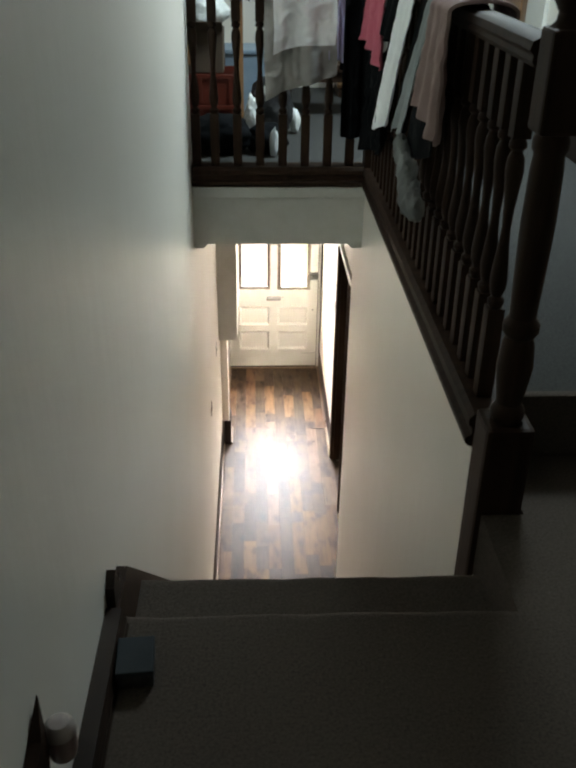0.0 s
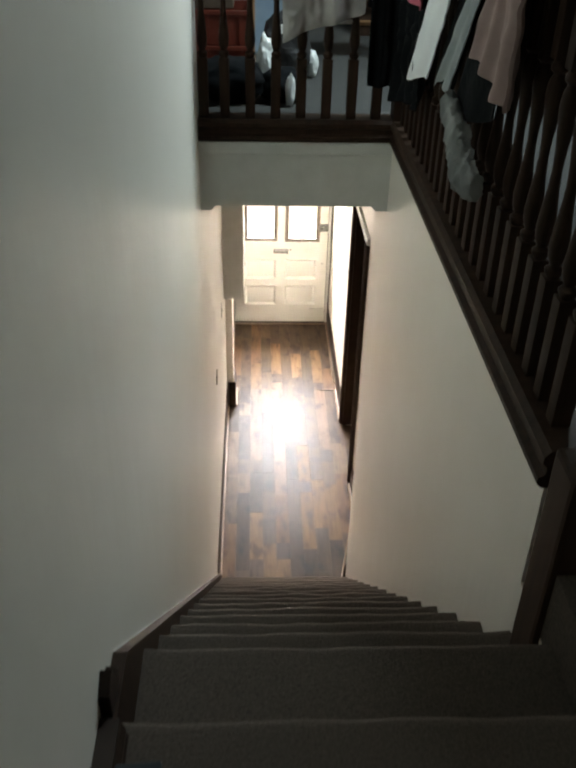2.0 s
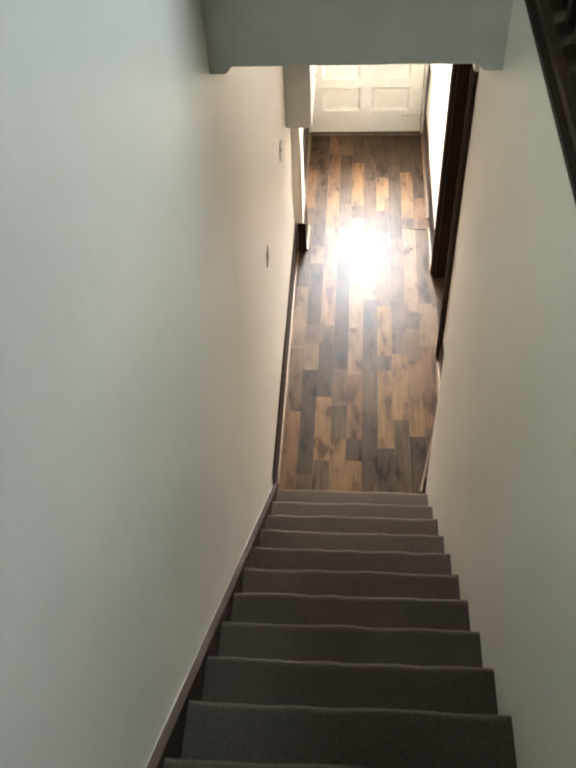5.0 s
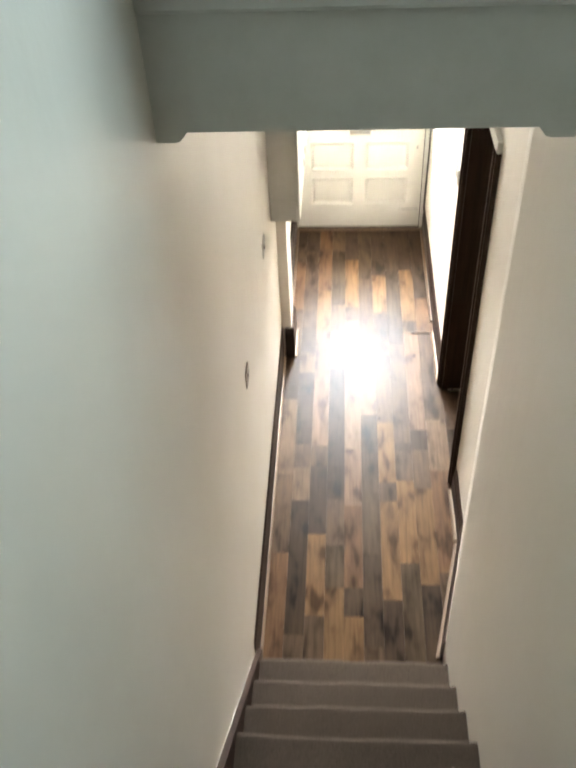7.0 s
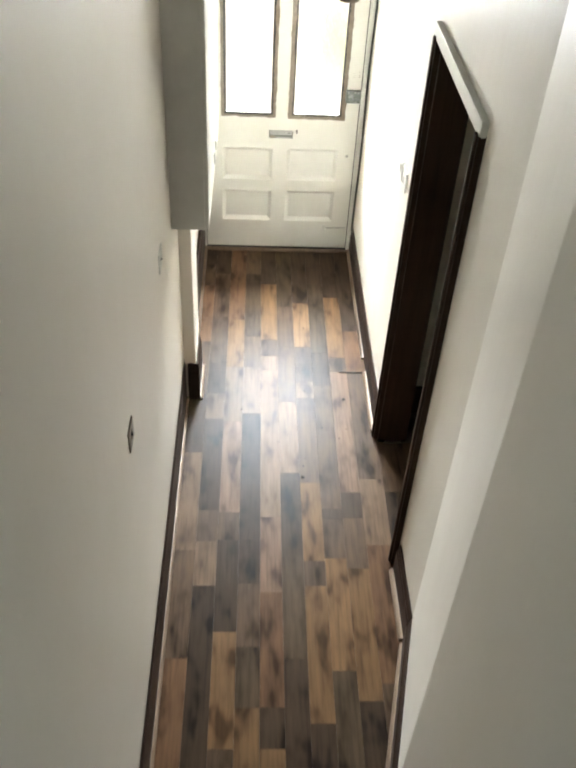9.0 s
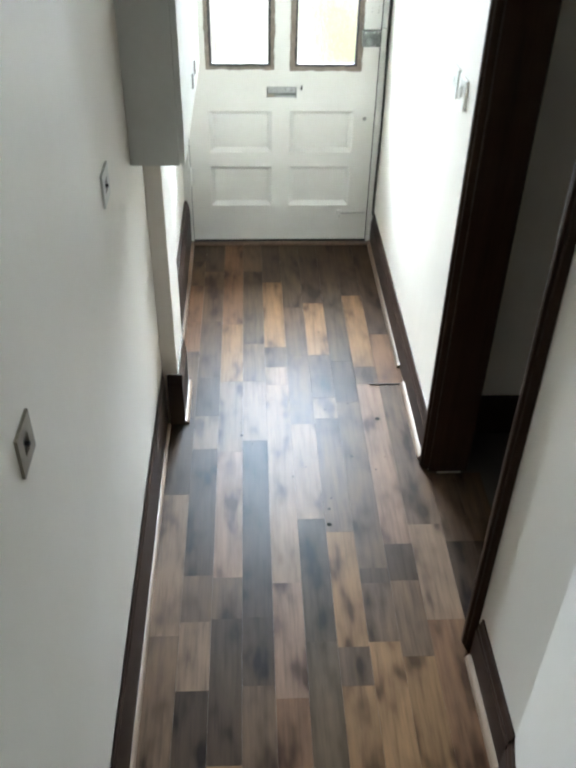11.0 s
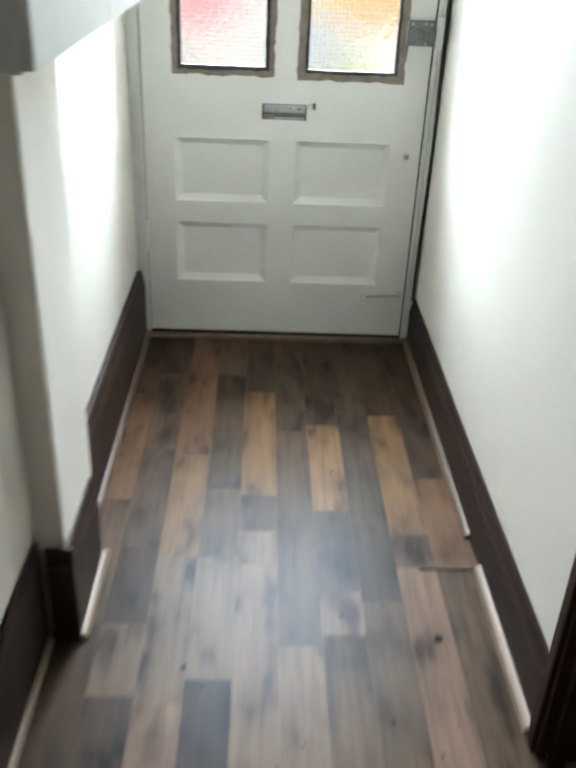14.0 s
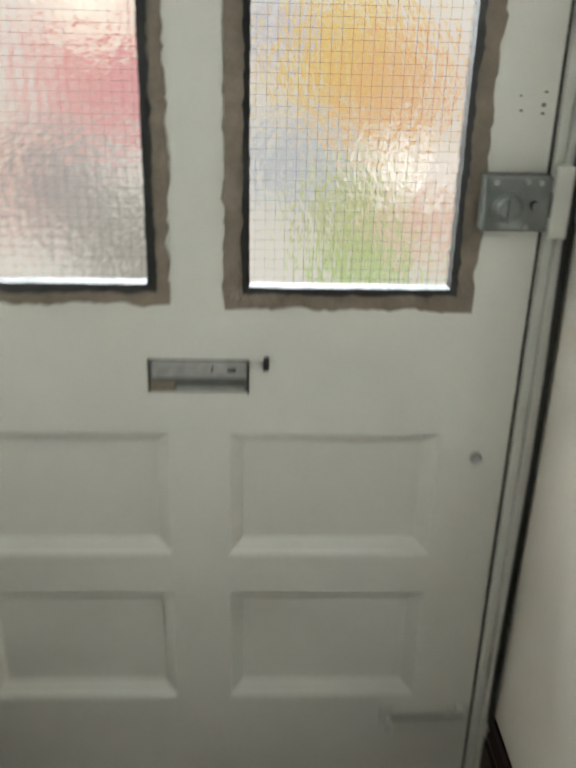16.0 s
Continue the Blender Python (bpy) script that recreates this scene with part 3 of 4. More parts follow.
# bolt stays
bm = tube([(0.868, -0.012, 0.168), (0.930, -0.0125, 0.171), (0.985, -0.012, 0.173)], 0.0045, 8)
bolt = smooth(part("door_bolt", bm, M_BOLT, front, "paint-covered door bolt"))
part("bolt_plate", box(0.846, -0.006, 0.152, 0.872, 0.0, 0.182, 0.003), M_FRAME, bolt)
part("bolt_knob", lathe([(0.004, 0), (0.004, 0.012), (0.008, 0.016), (0.008, 0.022), (0.003, 0.026)], 12), M_FRAME, bolt).matrix_basis = pose(0.862, -0.006, 0.160, 90)
part("bolt_guide", box(0.975, -0.015, 0.163, 0.990, 0.0, 0.185, 0.002), M_FRAME, bolt)
# night latch
latch = part("night_latch", box(0.917, -0.030, 0.986, 1.000, 0.0, 1.055, 0.004), M_LOCK, front, "grey painted night latch")
part("latch_turn", lathe([(0.020, 0), (0.020, 0.006), (0.014, 0.010), (0.012, 0.018)], 20), M_LOCK, latch).matrix_basis = pose(0.945, -0.030, 1.018, 90)
part("latch_lever", box(0.942, -0.052, 1.000, 0.948, -0.046, 1.036, 0.002), M_LOCK, latch)
part("latch_snib", lathe([(0.006, 0), (0.005, 0.008)], 12), M_LOCK, latch).matrix_basis = pose(0.980, -0.030, 1.020, 90)
for x, z in ((0.930, 1.047), (0.968, 1.048), (0.972, 0.993), (0.985, 1.047)):
    part("screw", lathe([(0.004, 0), (0.003, 0.002)], 8), M_STEEL, latch).matrix_basis = pose(x, -0.030, z, 90)
keep = part("latch_keep", box(1.001, -0.034, 0.978, 1.024, -0.014, 1.068, 0.003), M_FRAME, front, "chipped white latch keep")
part("keep_slot", box(0.9995, -0.030, 1.005, 1.003, -0.018, 1.035), M_BLACK, keep)
# hinge and old screw holes
for z in (0.365, 1.55):
    h = part("hinge", lathe([(0.008, -0.048), (0.008, -0.017), (0.006, -0.016), (0.006, -0.014), (0.008, -0.013), (0.008, 0.013), (0.006, 0.014), (0.006, 0.016), (0.008, 0.017), (0.008, 0.048)], 10, (0.119, -0.0075, z)), M_FRAME, front)
    part("hinge_leaf", box(0.119, -0.0022, z - 0.042, 0.140, 0.0, z + 0.042), M_FRAME, h)
bm = bmesh.new()
for x, z, r in ((0.955, 1.145, 0.0015), (0.985, 1.150, 0.002), (0.984, 1.135, 0.0028), (0.957, 1.128, 0.002), (0.984, 1.125, 0.0022)):
    merge(bm, lathe([(r, 0), (r, 0.0008)], 8))
    bmesh.ops.transform(bm, matrix=pose(x, -0.0002, z, 90), verts=bm.verts[-16:])
part("screw_holes", bm, M_PUTTY, front)
tagged(front, "white painted panelled front door with two wired glass panes", "door")

# frame round the front door
bm = box(XL + 0.001, -0.003, 0.0, 0.103, 0.06, 2.0, 0.002)
add_box(bm, 0.101, -0.008, 0.0, 0.119, 0.06, 2.0, 0.003)
structure("door_frame_left", bm, M_FRAME, "white painted front door frame", "door frame")
bm = box(1.0055, -0.008, 0.0, 1.018, 0.06, 2.0, 0.002)
add_box(bm, 1.0195, -0.014, 0.0, XR - 0.006, 0.06, 2.0, 0.004)
structure("door_frame_right", bm, M_FRAME, "white painted front door frame", "door frame")
structure("door_frame_top", box(0.085, -0.008, 1.98, 1.035, 0.06, 2.04, 0.003), M_FRAME, "white painted front door frame", "door frame")
# unseen stop, added to block daylight leaking past the leaf's edges
bm = box(0.090, TH + 0.002, 0.0, 0.140, 0.075, 2.0)
add_box(bm, 0.982, TH + 0.002, 0.0, XR, 0.075, 2.0)
structure("added_light_stop", bm, M_FRAME, "unseen stop added behind the front door to block light", "door frame")
# raised to keep light out; its black paints the gap's shade
structure("door_threshold", box(0.085, 0.004, -0.06, 1.035, 0.16, 0.0155), M_BLACK, "threshold painted black for the shaded gap below the front door", "threshold")
# black strips in the gaps beside the leaf: their shade put in as colour
for k, (x0, x1) in enumerate(((0.1192, DX0 - 0.0002), (DX1 + 0.0002, 1.0053))):
    structure("door_gap_shade_%d" % (k + 1), box(x0, 0.004, 0.020, x1, 0.040, 1.975), M_BLACK, "black strip for the shade between the front door and its frame", "door frame")
# black cable up the corner beside the frame
pts = [(XR - 0.0085 - 0.0030 * math.sin(z * 7), -0.0185 - 0.002 * math.cos(z * 5), z) for z in np.linspace(0.16, 2.0, 40)]
tagged(part("cable", tube(pts, 0.0055), M_CABLE), "thin black cable running up beside the door frame", "cable")

# daylight beyond the door
structure("backdrop", prism([(-7, -1.2), (8, -1.2), (8, 9.0), (-7, 9.0)], "y", 4.0, 4.02), M_GLOW, "bright blurred garden daylight beyond the door", "backdrop")

structure("ground", box(-7, 0.16, -1.25, 8, 4.0, -1.2), M_SUB, "dark ground outside the front door", "ground")

# ---- meter cupboard over the pier ----
cup = empty("meter_cupboard", (0, 0, 0))
CX, CY0, CY1, CZ0, CZ1 = 0.232, -1.665, -0.75, 1.135, 2.02
part("carcass", box(XL, CY0, CZ0, CX - 0.016, CY1, CZ1, 0.002), M_FRAME, cup)
for y0, y1 in ((CY0 + 0.004, -1.145), (-1.139, CY1 - 0.004)):
    dr = part("cupboard_door", box(CX - 0.016, y0, CZ0 + 0.004, CX, y1, CZ1 - 0.004, 0.002), M_FRAME, cup)
    part("handle", box(CX, (y0 + 0.05 if y0 > -1.2 else y1 - 0.08), 1.20, CX + 0.006, (y0 + 0.062 if y0 > -1.2 else y1 - 0.06), 1.245, 0.002), M_STEEL, dr, "dark steel handle")
tagged(cup, "grey-white painted wall cupboard over the hall pier", "cupboard")
spot = empty("camera_shaped_gadget", (0.14, -1.600, CZ1))
smooth(part("ball", lathe([(0.006, -0.0385), (0.022, -0.033), (0.034, -0.019), (0.039, 0.0), (0.034, 0.019), (0.022, 0.033), (0.006, 0.0385)], 22, (0, 0, 0.039)), M_BLACK, spot, "glossy black ball"))
tail = smooth(part("body", lathe([(0.022, 0.02), (0.030, 0.03), (0.030, 0.10), (0.024, 0.115), (0.006, 0.118)], 18), M_PLASTIC, spot, "white tapered body"))
tail.matrix_basis = pose(-0.004, 0.0, 0.045, -76, 0, 8)
tagged(spot, "black ball with a white body on the cupboard", "gadget")

# ---- unlit pendant in the hall ----
pend = empty("pendant_lampholder", (0.69, -1.90, HALL_TOP))
part("ceiling_rose", lathe([(0.020, -0.028), (0.046, -0.012), (0.048, 0.0)], 20), M_PLASTIC, pend, "white ceiling rose")
part("flex", tube([(0, 0, -0.02), (0.002, 0, -0.25), (0, 0, -0.50)], 0.003), M_PLASTIC, pend)
smooth(part("holder", lathe([(0.030, -0.615), (0.032, -0.610), (0.031, -0.535), (0.022, -0.515), (0.010, -0.490), (0.004, -0.480)], 20), M_UMBER, pend, "dark brown lampholder"))
tagged(pend, "unlit dark lampholder on a white flex in the hall", "pendant lamp")

# ---- wall plates ----


def open_plate(y0, y1, z0, z1, mat, label):
    """A square plate whose switch is gone: a dark hole in its middle."""
    p = empty("switch_plate", (XL, (y0 + y1) / 2, (z0 + z1) / 2))
    h, k = (y1 - y0) / 2, (z1 - z0) / 2
    for a in ((-h, -k, h, -0.4 * k), (-h, 0.4 * k, h, k), (-h, -0.4 * k, -0.35 * h, 0.4 * k), (0.35 * h, -0.4 * k, h, 0.4 * k)):
        part("plate", box(0.0, a[0], a[1], 0.005, a[2], a[3]), mat, p)
    part("opening", box(0.0, -0.35 * h, -0.4 * k, 0.001, 0.35 * h, 0.4 * k), M_BLACK, p, "dark hole")
    part("stub", lathe([(0.004, 0), (0.004, 0.007), (0.002, 0.008)], 8), M_BLACK, p).matrix_basis = pose(0.001, 0.004, -0.003, 0, 90, 0)
    return tagged(p, label, "switch", "hall wall plates")


open_plate(-3.006, -2.933, 1.244, 1.315, M_UMBER, "tarnished square wall plate with a dark hole")
open_plate(-2.137, -2.052, 1.237, 1.314, M_FRAME, "white square wall plate with a dark hole")
for y in (-1.330, -1.435):
    s = empty("light_switch", (XR, y, 1.265))
    part("plate", box(-0.009, -0.043, -0.043, 0, 0.043, 0.043, 0.003), M_PLASTIC, s)
    part("rocker", box(-0.013, -0.010, -0.016, -0.009, 0.010, 0.016, 0.002), M_PLASTIC, s)
    tagged(s, "white square light switch on the hall wall", "switch", "hall switches")

# ---- stairs ----
stairs = empty("stairs", (0, 0, 0))
SX0, SX1 = XL + 0.024, XS - 0.001


def nosing(k):
    return Y1 - (k - 1) * GOING, Z1 + (k - 1) * RISE


rnd = random.Random(5)
for k in range(1, STEPS + 2):
    if k <= STEPS:
        y, z = nosing(k)
        depth, low = (GOING if k < STEPS else y - HEAD) + 0.03, z - (RISE if k > 1 else Z1)
    else:
        y, z, depth, low = HEAD, MID, 0.06, nosing(STEPS)[1]
    # soft carpet folded over the nosing, then down the riser
    r = 0.016
    pts = [(y - depth, z), (y - r - 0.01, z)] + [(y - r + r * math.sin(a), z - r + r * math.cos(a)) for a in np.linspace(0, math.pi * 0.9, 7)]
    pts += [(y - r - 0.004, z - 2.4 * r), (y - 0.020, z - 3 * r), (y - 0.022, low), (y - 0.05, low), (y - 0.05, z - 0.05), (y - depth, z - 0.05)]
    x1 = SX1 if k <= STEPS else XS + 0.0995
    bm = bmesh.new()
    cols = 13
    rows_ = []
    wave = [rnd.uniform(-0.003, 0.003) for _ in range(cols)]
    for c in range(cols):
        x = SX0 + (x1 - SX0) * c / (cols - 1)
        rows_.append([bm.verts.new((x, p[0] + (wave[c] if i > 1 else 0), p[1] + (0.5 * wave[c] if 1 < i < 12 else 0))) for i, p in enumerate(pts)])
    for a, b in zip(rows_, rows_[1:]):
        for i in range(len(pts)):
            j = (i + 1) % len(pts)
            bm.faces.new((a[i], a[j], b[j], b[i]))
    bm.faces.new(rows_[0][::-1]), bm.faces.new(rows_[-1])
    bmesh.ops.recalc_face_normals(bm, faces=bm.faces)
    smooth(part("step", bm, M_STAIR, stairs), 50)
slope = RISE / GOING
y0, z0 = nosing(1)
ya, yb = Y1 + 0.06, HEAD - 0.02
za, zb = z0 + (Y1 - ya) * slope + 0.024, z0 + (Y1 - yb) * slope + 0.024
zb = min(zb, MID + 0.03)
yk = Y1 - (zb - 0.024 - z0) / slope
part("wall_string", prism([(ya, 0), (ya, za), (yk, zb), (yb, zb), (yb, zb - 0.35), (ya - 0.3, 0)], "x", XL, SX0), M_DARK, stairs, "dark brown string board against the wall")
# ragged paint and filler along the top of the string
rnd = random.Random(9)
pts = []
n = 70
for i in range(n + 1):
    u = i / n
    y, z = ya + (yk - ya) * u, za + (zb - za) * u
    pts.append((y, z + 0.001 + rnd.uniform(0, 0.0035)))
bm = prism(pts + [(yk, zb - 0.004), (ya, za - 0.004)], "x", XL + 0.0005, XL + 0.0022)
part("filler_edge", bm, M_FRAME, stairs, "ragged cream filler along the string")
tagged(stairs, "straight flight of stairs in dark brown carpet", "stairs")
skirting("baseboard_half_landing", (XL, -8.9), (XL, HEAD - 0.03), (1, 0), 0.045, 0.042, "dark brown skirting board on the half landing", MID)
structure("skirting_end", prism([(HEAD - 0.02, zb - 0.1), (HEAD - 0.02, zb + 0.055), (HEAD + 0.012, zb + 0.075), (HEAD + 0.03, zb + 0.03), (HEAD + 0.05, zb + 0.035), (HEAD + 0.07, zb - 0.1)], "x", XL, XL + 0.018), M_SKIRT, "broken end of a dark skirting board", "skirting board")

# ---- balustrades ----
FASCIA0, FASCIA1 = 2.999, 3.092
RAIL = 3.93


def turned(height):
    """Baluster: square feet with a turned waist between them."""
    h, bm = height, bmesh.new()
    add_box(bm, -0.02, -0.02, 0, 0.02, 0.02, h * 0.30, 0.002)
    add_box(bm, -0.02, -0.02, h * 0.80, 0.02, 0.02, h, 0.002)
    prof = [(0.012, 0.30), (0.017, 0.315), (0.017, 0.325), (0.010, 0.335), (0.016, 0.36), (0.018, 0.39), (0.015, 0.44), (0.0105, 0.50), (0.009, 0.55), (0.0105, 0.60), (0.015, 0.67), (0.018, 0.71), (0.016, 0.745), (0.010, 0.765), (0.017, 0.775), (0.017, 0.785), (0.012, 0.80)]
    merge(bm, lathe([(1.18 * r, z * h) for r, z in prof], 12))
    me = bpy.data.meshes.new("baluster")
    bm.to_mesh(me)
    bm.free()
    me.materials.append(M_DARK)
    for poly in me.polygons:
        poly.use_smooth = True
    me.set_sharp_from_angle(angle=radians(35))
    return me


BALUSTER = turned(RAIL - 0.055 - FASCIA1)


def rail_profile(c, top):
    """Moulded handrail section, (across, height)."""
    return [(c - 0.024, top - 0.055), (c - 0.032, top - 0.044), (c - 0.030, top - 0.034), (c - 0.038, top - 0.024), (c - 0.034, top - 0.008), (c - 0.018, top), (c + 0.018, top), (c + 0.034, top - 0.008), (c + 0.038, top - 0.024), (c + 0.030, top - 0.034), (c + 0.032, top - 0.044), (c + 0.024, top - 0.055)]


def base_profile(face, sign):
    """Stepped nosing above the white wall, (across, height) from the stairwell face."""
    s = sign
    return [(face, FASCIA0), (face - s * 0.012, FASCIA0 + 0.002), (face - s * 0.022, FASCIA0 + 0.012), (face - s * 0.022, FASCIA0 + 0.026), (face - s * 0.008, FASCIA0 + 0.034), (face - s * 0.008, FASCIA0 + 0.052), (face - s * 0.018, FASCIA0 + 0.062), (face - s * 0.018, FASCIA0 + 0.078), (face - s * 0.006, FASCIA1), (face + s * 0.09, FASCIA1), (face + s * 0.09, FASCIA0)]


side = empty("balustrade", (0, 0, 0))
RX = XS + 0.035
part("base_rail", prism(base_profile(XS, 1), "y", -6.03, BEAM0 - 0.018), M_DARK, side)
smooth(part("handrail", prism(rail_profile(RX, RAIL), "y", -6.04, BEAM0 + 0.03), M_DARK, side))
n = 23
for i in range(n):
    b = new("baluster", BALUSTER)
    b.parent, b.location = side, (RX, -5.93 + i * (BEAM0 - 0.06 + 5.93) / (n - 1), FASCIA1)
tagged(side, "dark stained wooden landing balustrade with turned balusters", "balustrade")
far = empty("balustrade", (0, 0, 0))
FY = BEAM0 + 0.035
part("base_rail", prism(base_profile(BEAM0, 1), "x", XL + 0.001, XS - 0.002), M_DARK, far)
smooth(part("handrail", prism(rail_profile(FY, RAIL), "x", XL, XS - 0.006), M_DARK, far))
for i in range(8):
    b = new("baluster", BALUSTER)
    b.parent, b.location = far, (0.107 + (i - 0.16) * 0.105 + (0.018 if i == 0 else 0), FY, FASCIA1)
tagged(far, "dark stained wooden balustrade across the stairwell's end", "balustrade")

# newel at the head of the stairs, its foot running down past the landing
newel = empty("newel_post", (0.945, -6.115, 2.2))
h = 0.055
part("foot", box(-h, -h, 0.36, h, h, 0.93, 0.012), M_DARK, newel)
prof = [(0.045, 1.02), (0.054, 1.030), (0.054, 1.045), (0.040, 1.06), (0.050, 1.10), (0.057, 1.14), (0.050, 1.185), (0.043, 1.20), (0.056, 1.212), (0.056, 1.228), (0.041, 1.24), (0.046, 1.32), (0.050, 1.42), (0.047, 1.51), (0.043, 1.535), (0.051, 1.545), (0.051, 1.56), (0.043, 1.57)]
smooth(part("turned_shaft", lathe([(0.70 * r, 1.57 - (1.57 - z) * 0.64 / 0.55) for r, z in prof], 24), M_DARK, newel))
part("block", box(-0.040, -0.040, 1.57, 0.040, 0.040, 1.755, 0.008), M_DARK, newel)
prof = [(0.052, 1.755), (0.038, 1.765), (0.034, 1.78), (0.050, 1.80), (0.064, 1.835), (0.060, 1.87), (0.040, 1.90), (0.016, 1.91)]
smooth(part("finial", lathe([(0.70 * r, z) for r, z in prof], 24), M_DARK, newel))
tagged(newel, "dark stained turned newel post at the head of the stairs", "newel post")
corner = empty("newel_post", (RX, BEAM0 + 0.035, 2.99))
part("foot", box(-0.045, -0.045, 0.0, 0.045, 0.045, 0.40, 0.004), M_DARK, corner)
smooth(part("turned_shaft", lathe([(0.036, 0.40), (0.045, 0.42), (0.034, 0.45), (0.044, 0.54), (0.036, 0.64), (0.040, 0.70), (0.045, 0.715), (0.036, 0.73)], 18), M_DARK, corner))
part("block", box(-0.045, -0.045, 0.73, 0.045, 0.045, 0.98, 0.006), M_DARK, corner)
smooth(part("finial", lathe([(0.040, 0.98), (0.030, 1.0), (0.050, 1.04), (0.046, 1.08), (0.014, 1.10)], 18), M_DARK, corner))
tagged(corner, "dark stained newel post in the landing corner", "newel post")

# ---- laundry over the rails ----


def drape(name, mat, along, a, b, front_drop, back_drop, label, seed, across, top, waves=4, amp=0.012, lean=0.0, thick=0.004, hem=0.0, sign=-1, out=0.045, taper=0.0, rumple=0.0, foot=None):
    """A cloth laid over a rail. along: 'y' or 'x'; a, b: its span; the front hangs on the stairwell side."""
    rnd = random.Random(seed)
    ph = [rnd.uniform(0, 6.28) for _ in range(6)]
    cols, front, over, back = (46, 44, 10, 12) if rumple else (26, 22, 8, 12)
    bm = bmesh.new()
    grid = []
    for c in range(cols + 1):
        u = c / cols
        line = []
        drop = front_drop + hem * (u - 0.5) + 0.012 * math.sin(5 * u + ph[0])
        for r in range(front + over + back + 1):
            if r <= front:
                v = 1 - r / front
                off, z = -out, top - 0.02 - drop * v
                fold = amp * (0.25 + v) * (math.sin(waves * 6.28 * u + ph[1] + 0.8 * v) + 0.5 * math.sin(waves * 11.3 * u + ph[2] - 1.3 * v))
                off += -abs(0.4 * amp) * v + fold * 0.9
                s = u + lean * v * 1.0 + 0.010 * math.sin(7 * v + ph[3])
                s = 0.5 + (s - 0.5) * (1 - taper * v) if taper else s
            elif r < front + over:
                w = (r - front) / over
                off, z = -out * math.cos(math.pi * w), top - 0.02 + 0.028 * math.sin(math.pi * w)
                off += 0.25 * amp * math.sin(waves * 6.28 * u + ph[1])
                s = u
            else:
                v = (r - front - over) / back
                off, z = out, top - 0.02 - back_drop * v
                off += amp * v * math.sin(waves * 6.28 * u + ph[4])
                s = u
            p = a + (b - a) * s
            if foot and r <= front:  # the hem's own span: the cloth hangs askew
                p += (foot[0] + (foot[1] - foot[0]) * u - a - (b - a) * u) * (1 - r / front)
            if rumple:
                q = 0.6 * noise.noise(Vector((p * 8, z * 8, seed))) + 0.5 - 1.5 * abs(noise.noise(Vector((p * 12, z * 15, seed + 4)))) - 0.6 * abs(noise.noise(Vector((p * 30, z * 26, seed + 7))))
                off, z = off - rumple * (q + 0.3), z + 0.35 * rumple * q
            co = (across - sign * off, p, z) if along == "y" else (p, across - sign * off, z)
            line.append(bm.verts.new(co))
        grid.append(line)
    for p, q in zip(grid, grid[1:]):
        for i in range(len(p) - 1):
            bm.faces.new((p[i], p[i + 1], q[i + 1], q[i]))
    bmesh.ops.recalc_face_normals(bm, faces=bm.faces)
    bmesh.ops.solidify(bm, geom=bm.faces[:], thickness=thick)
    ob = smooth(part(name, bm, mat), 70)
    return tagged(ob, label, name.replace("_", " "), "laundry on the banister")


M_PINK = cloth("pink_cotton", (0.50, 0.10, 0.14), (0.60, 0.15, 0.19))
M_WHITE = cloth("white_cotton", (0.74, 0.77, 0.77), (0.82, 0.84, 0.84))
M_NIGHT = cloth("black_cotton", (0.004, 0.005, 0.0055), (0.008, 0.009, 0.010))
M_GREY = cloth("grey_jersey", (0.22, 0.25, 0.25), (0.32, 0.35, 0.35))
M_TOWEL = cloth("dusty_pink_towelling", (0.30, 0.20, 0.185), (0.40, 0.28, 0.26), 20)
M_SHEET = cloth("grey_white_sheet", (0.25, 0.232, 0.215), (0.38, 0.36, 0.34))
M_LILAC = cloth("lilac_cotton", (0.42, 0.38, 0.55), (0.55, 0.52, 0.66))
M_FLEECE = cloth("grey_fleece", (0.11, 0.12, 0.115), (0.26, 0.27, 0.26), 10)
M_NAVY = cloth("navy_cotton", (0.02, 0.028, 0.05), (0.035, 0.045, 0.07))

drape("towel", M_TOWEL, "y", -5.52, -5.31, 0.30, 0.30, "dusty pink ribbed towel hung over the banister", 1, RX, RAIL + 0.016, 3, 0.010, 0.0, 0.009, -0.03, -1, 0.088, 0.0, 0.006, (-5.53, -5.20))
drape("shirt", M_NIGHT, "y", -5.36, -5.20, 0.435, 0.25, "black cotton garment hung over the banister", 2, RX, RAIL + 0.004, 1, 0.007, 0.0, 0.004, 0.11, -1, 0.058, 0.0, 0.004, (-5.33, -4.92))
drape("shirt", M_GREY, "y", -5.25, -5.15, 0.44, 0.25, "grey cotton garment hung over the banister", 3, RX, RAIL + 0.008, 1, 0.006, 0.0, 0.004, 0.03, -1, 0.072, 0.0, 0.004, (-4.88, -4.71))
drape("shirt", M_NIGHT, "y", -5.18, -4.97, 0.44, 0.25, "black cotton garment hung over the banister", 4, RX, RAIL + 0.004, 1, 0.006, 0.0, 0.004, 0.0, -1, 0.058, 0.0, 0.004, (-4.83, -4.61))
drape("shirt", M_WHITE, "y", -5.01, -4.74, 0.505, 0.30, "white cotton shirt hung over the banister", 5, RX, RAIL + 0.010, 1.3, 0.009, 0.0, 0.004, 0.08, -1, 0.080, 0.0, 0.004, (-4.65, -4.22))
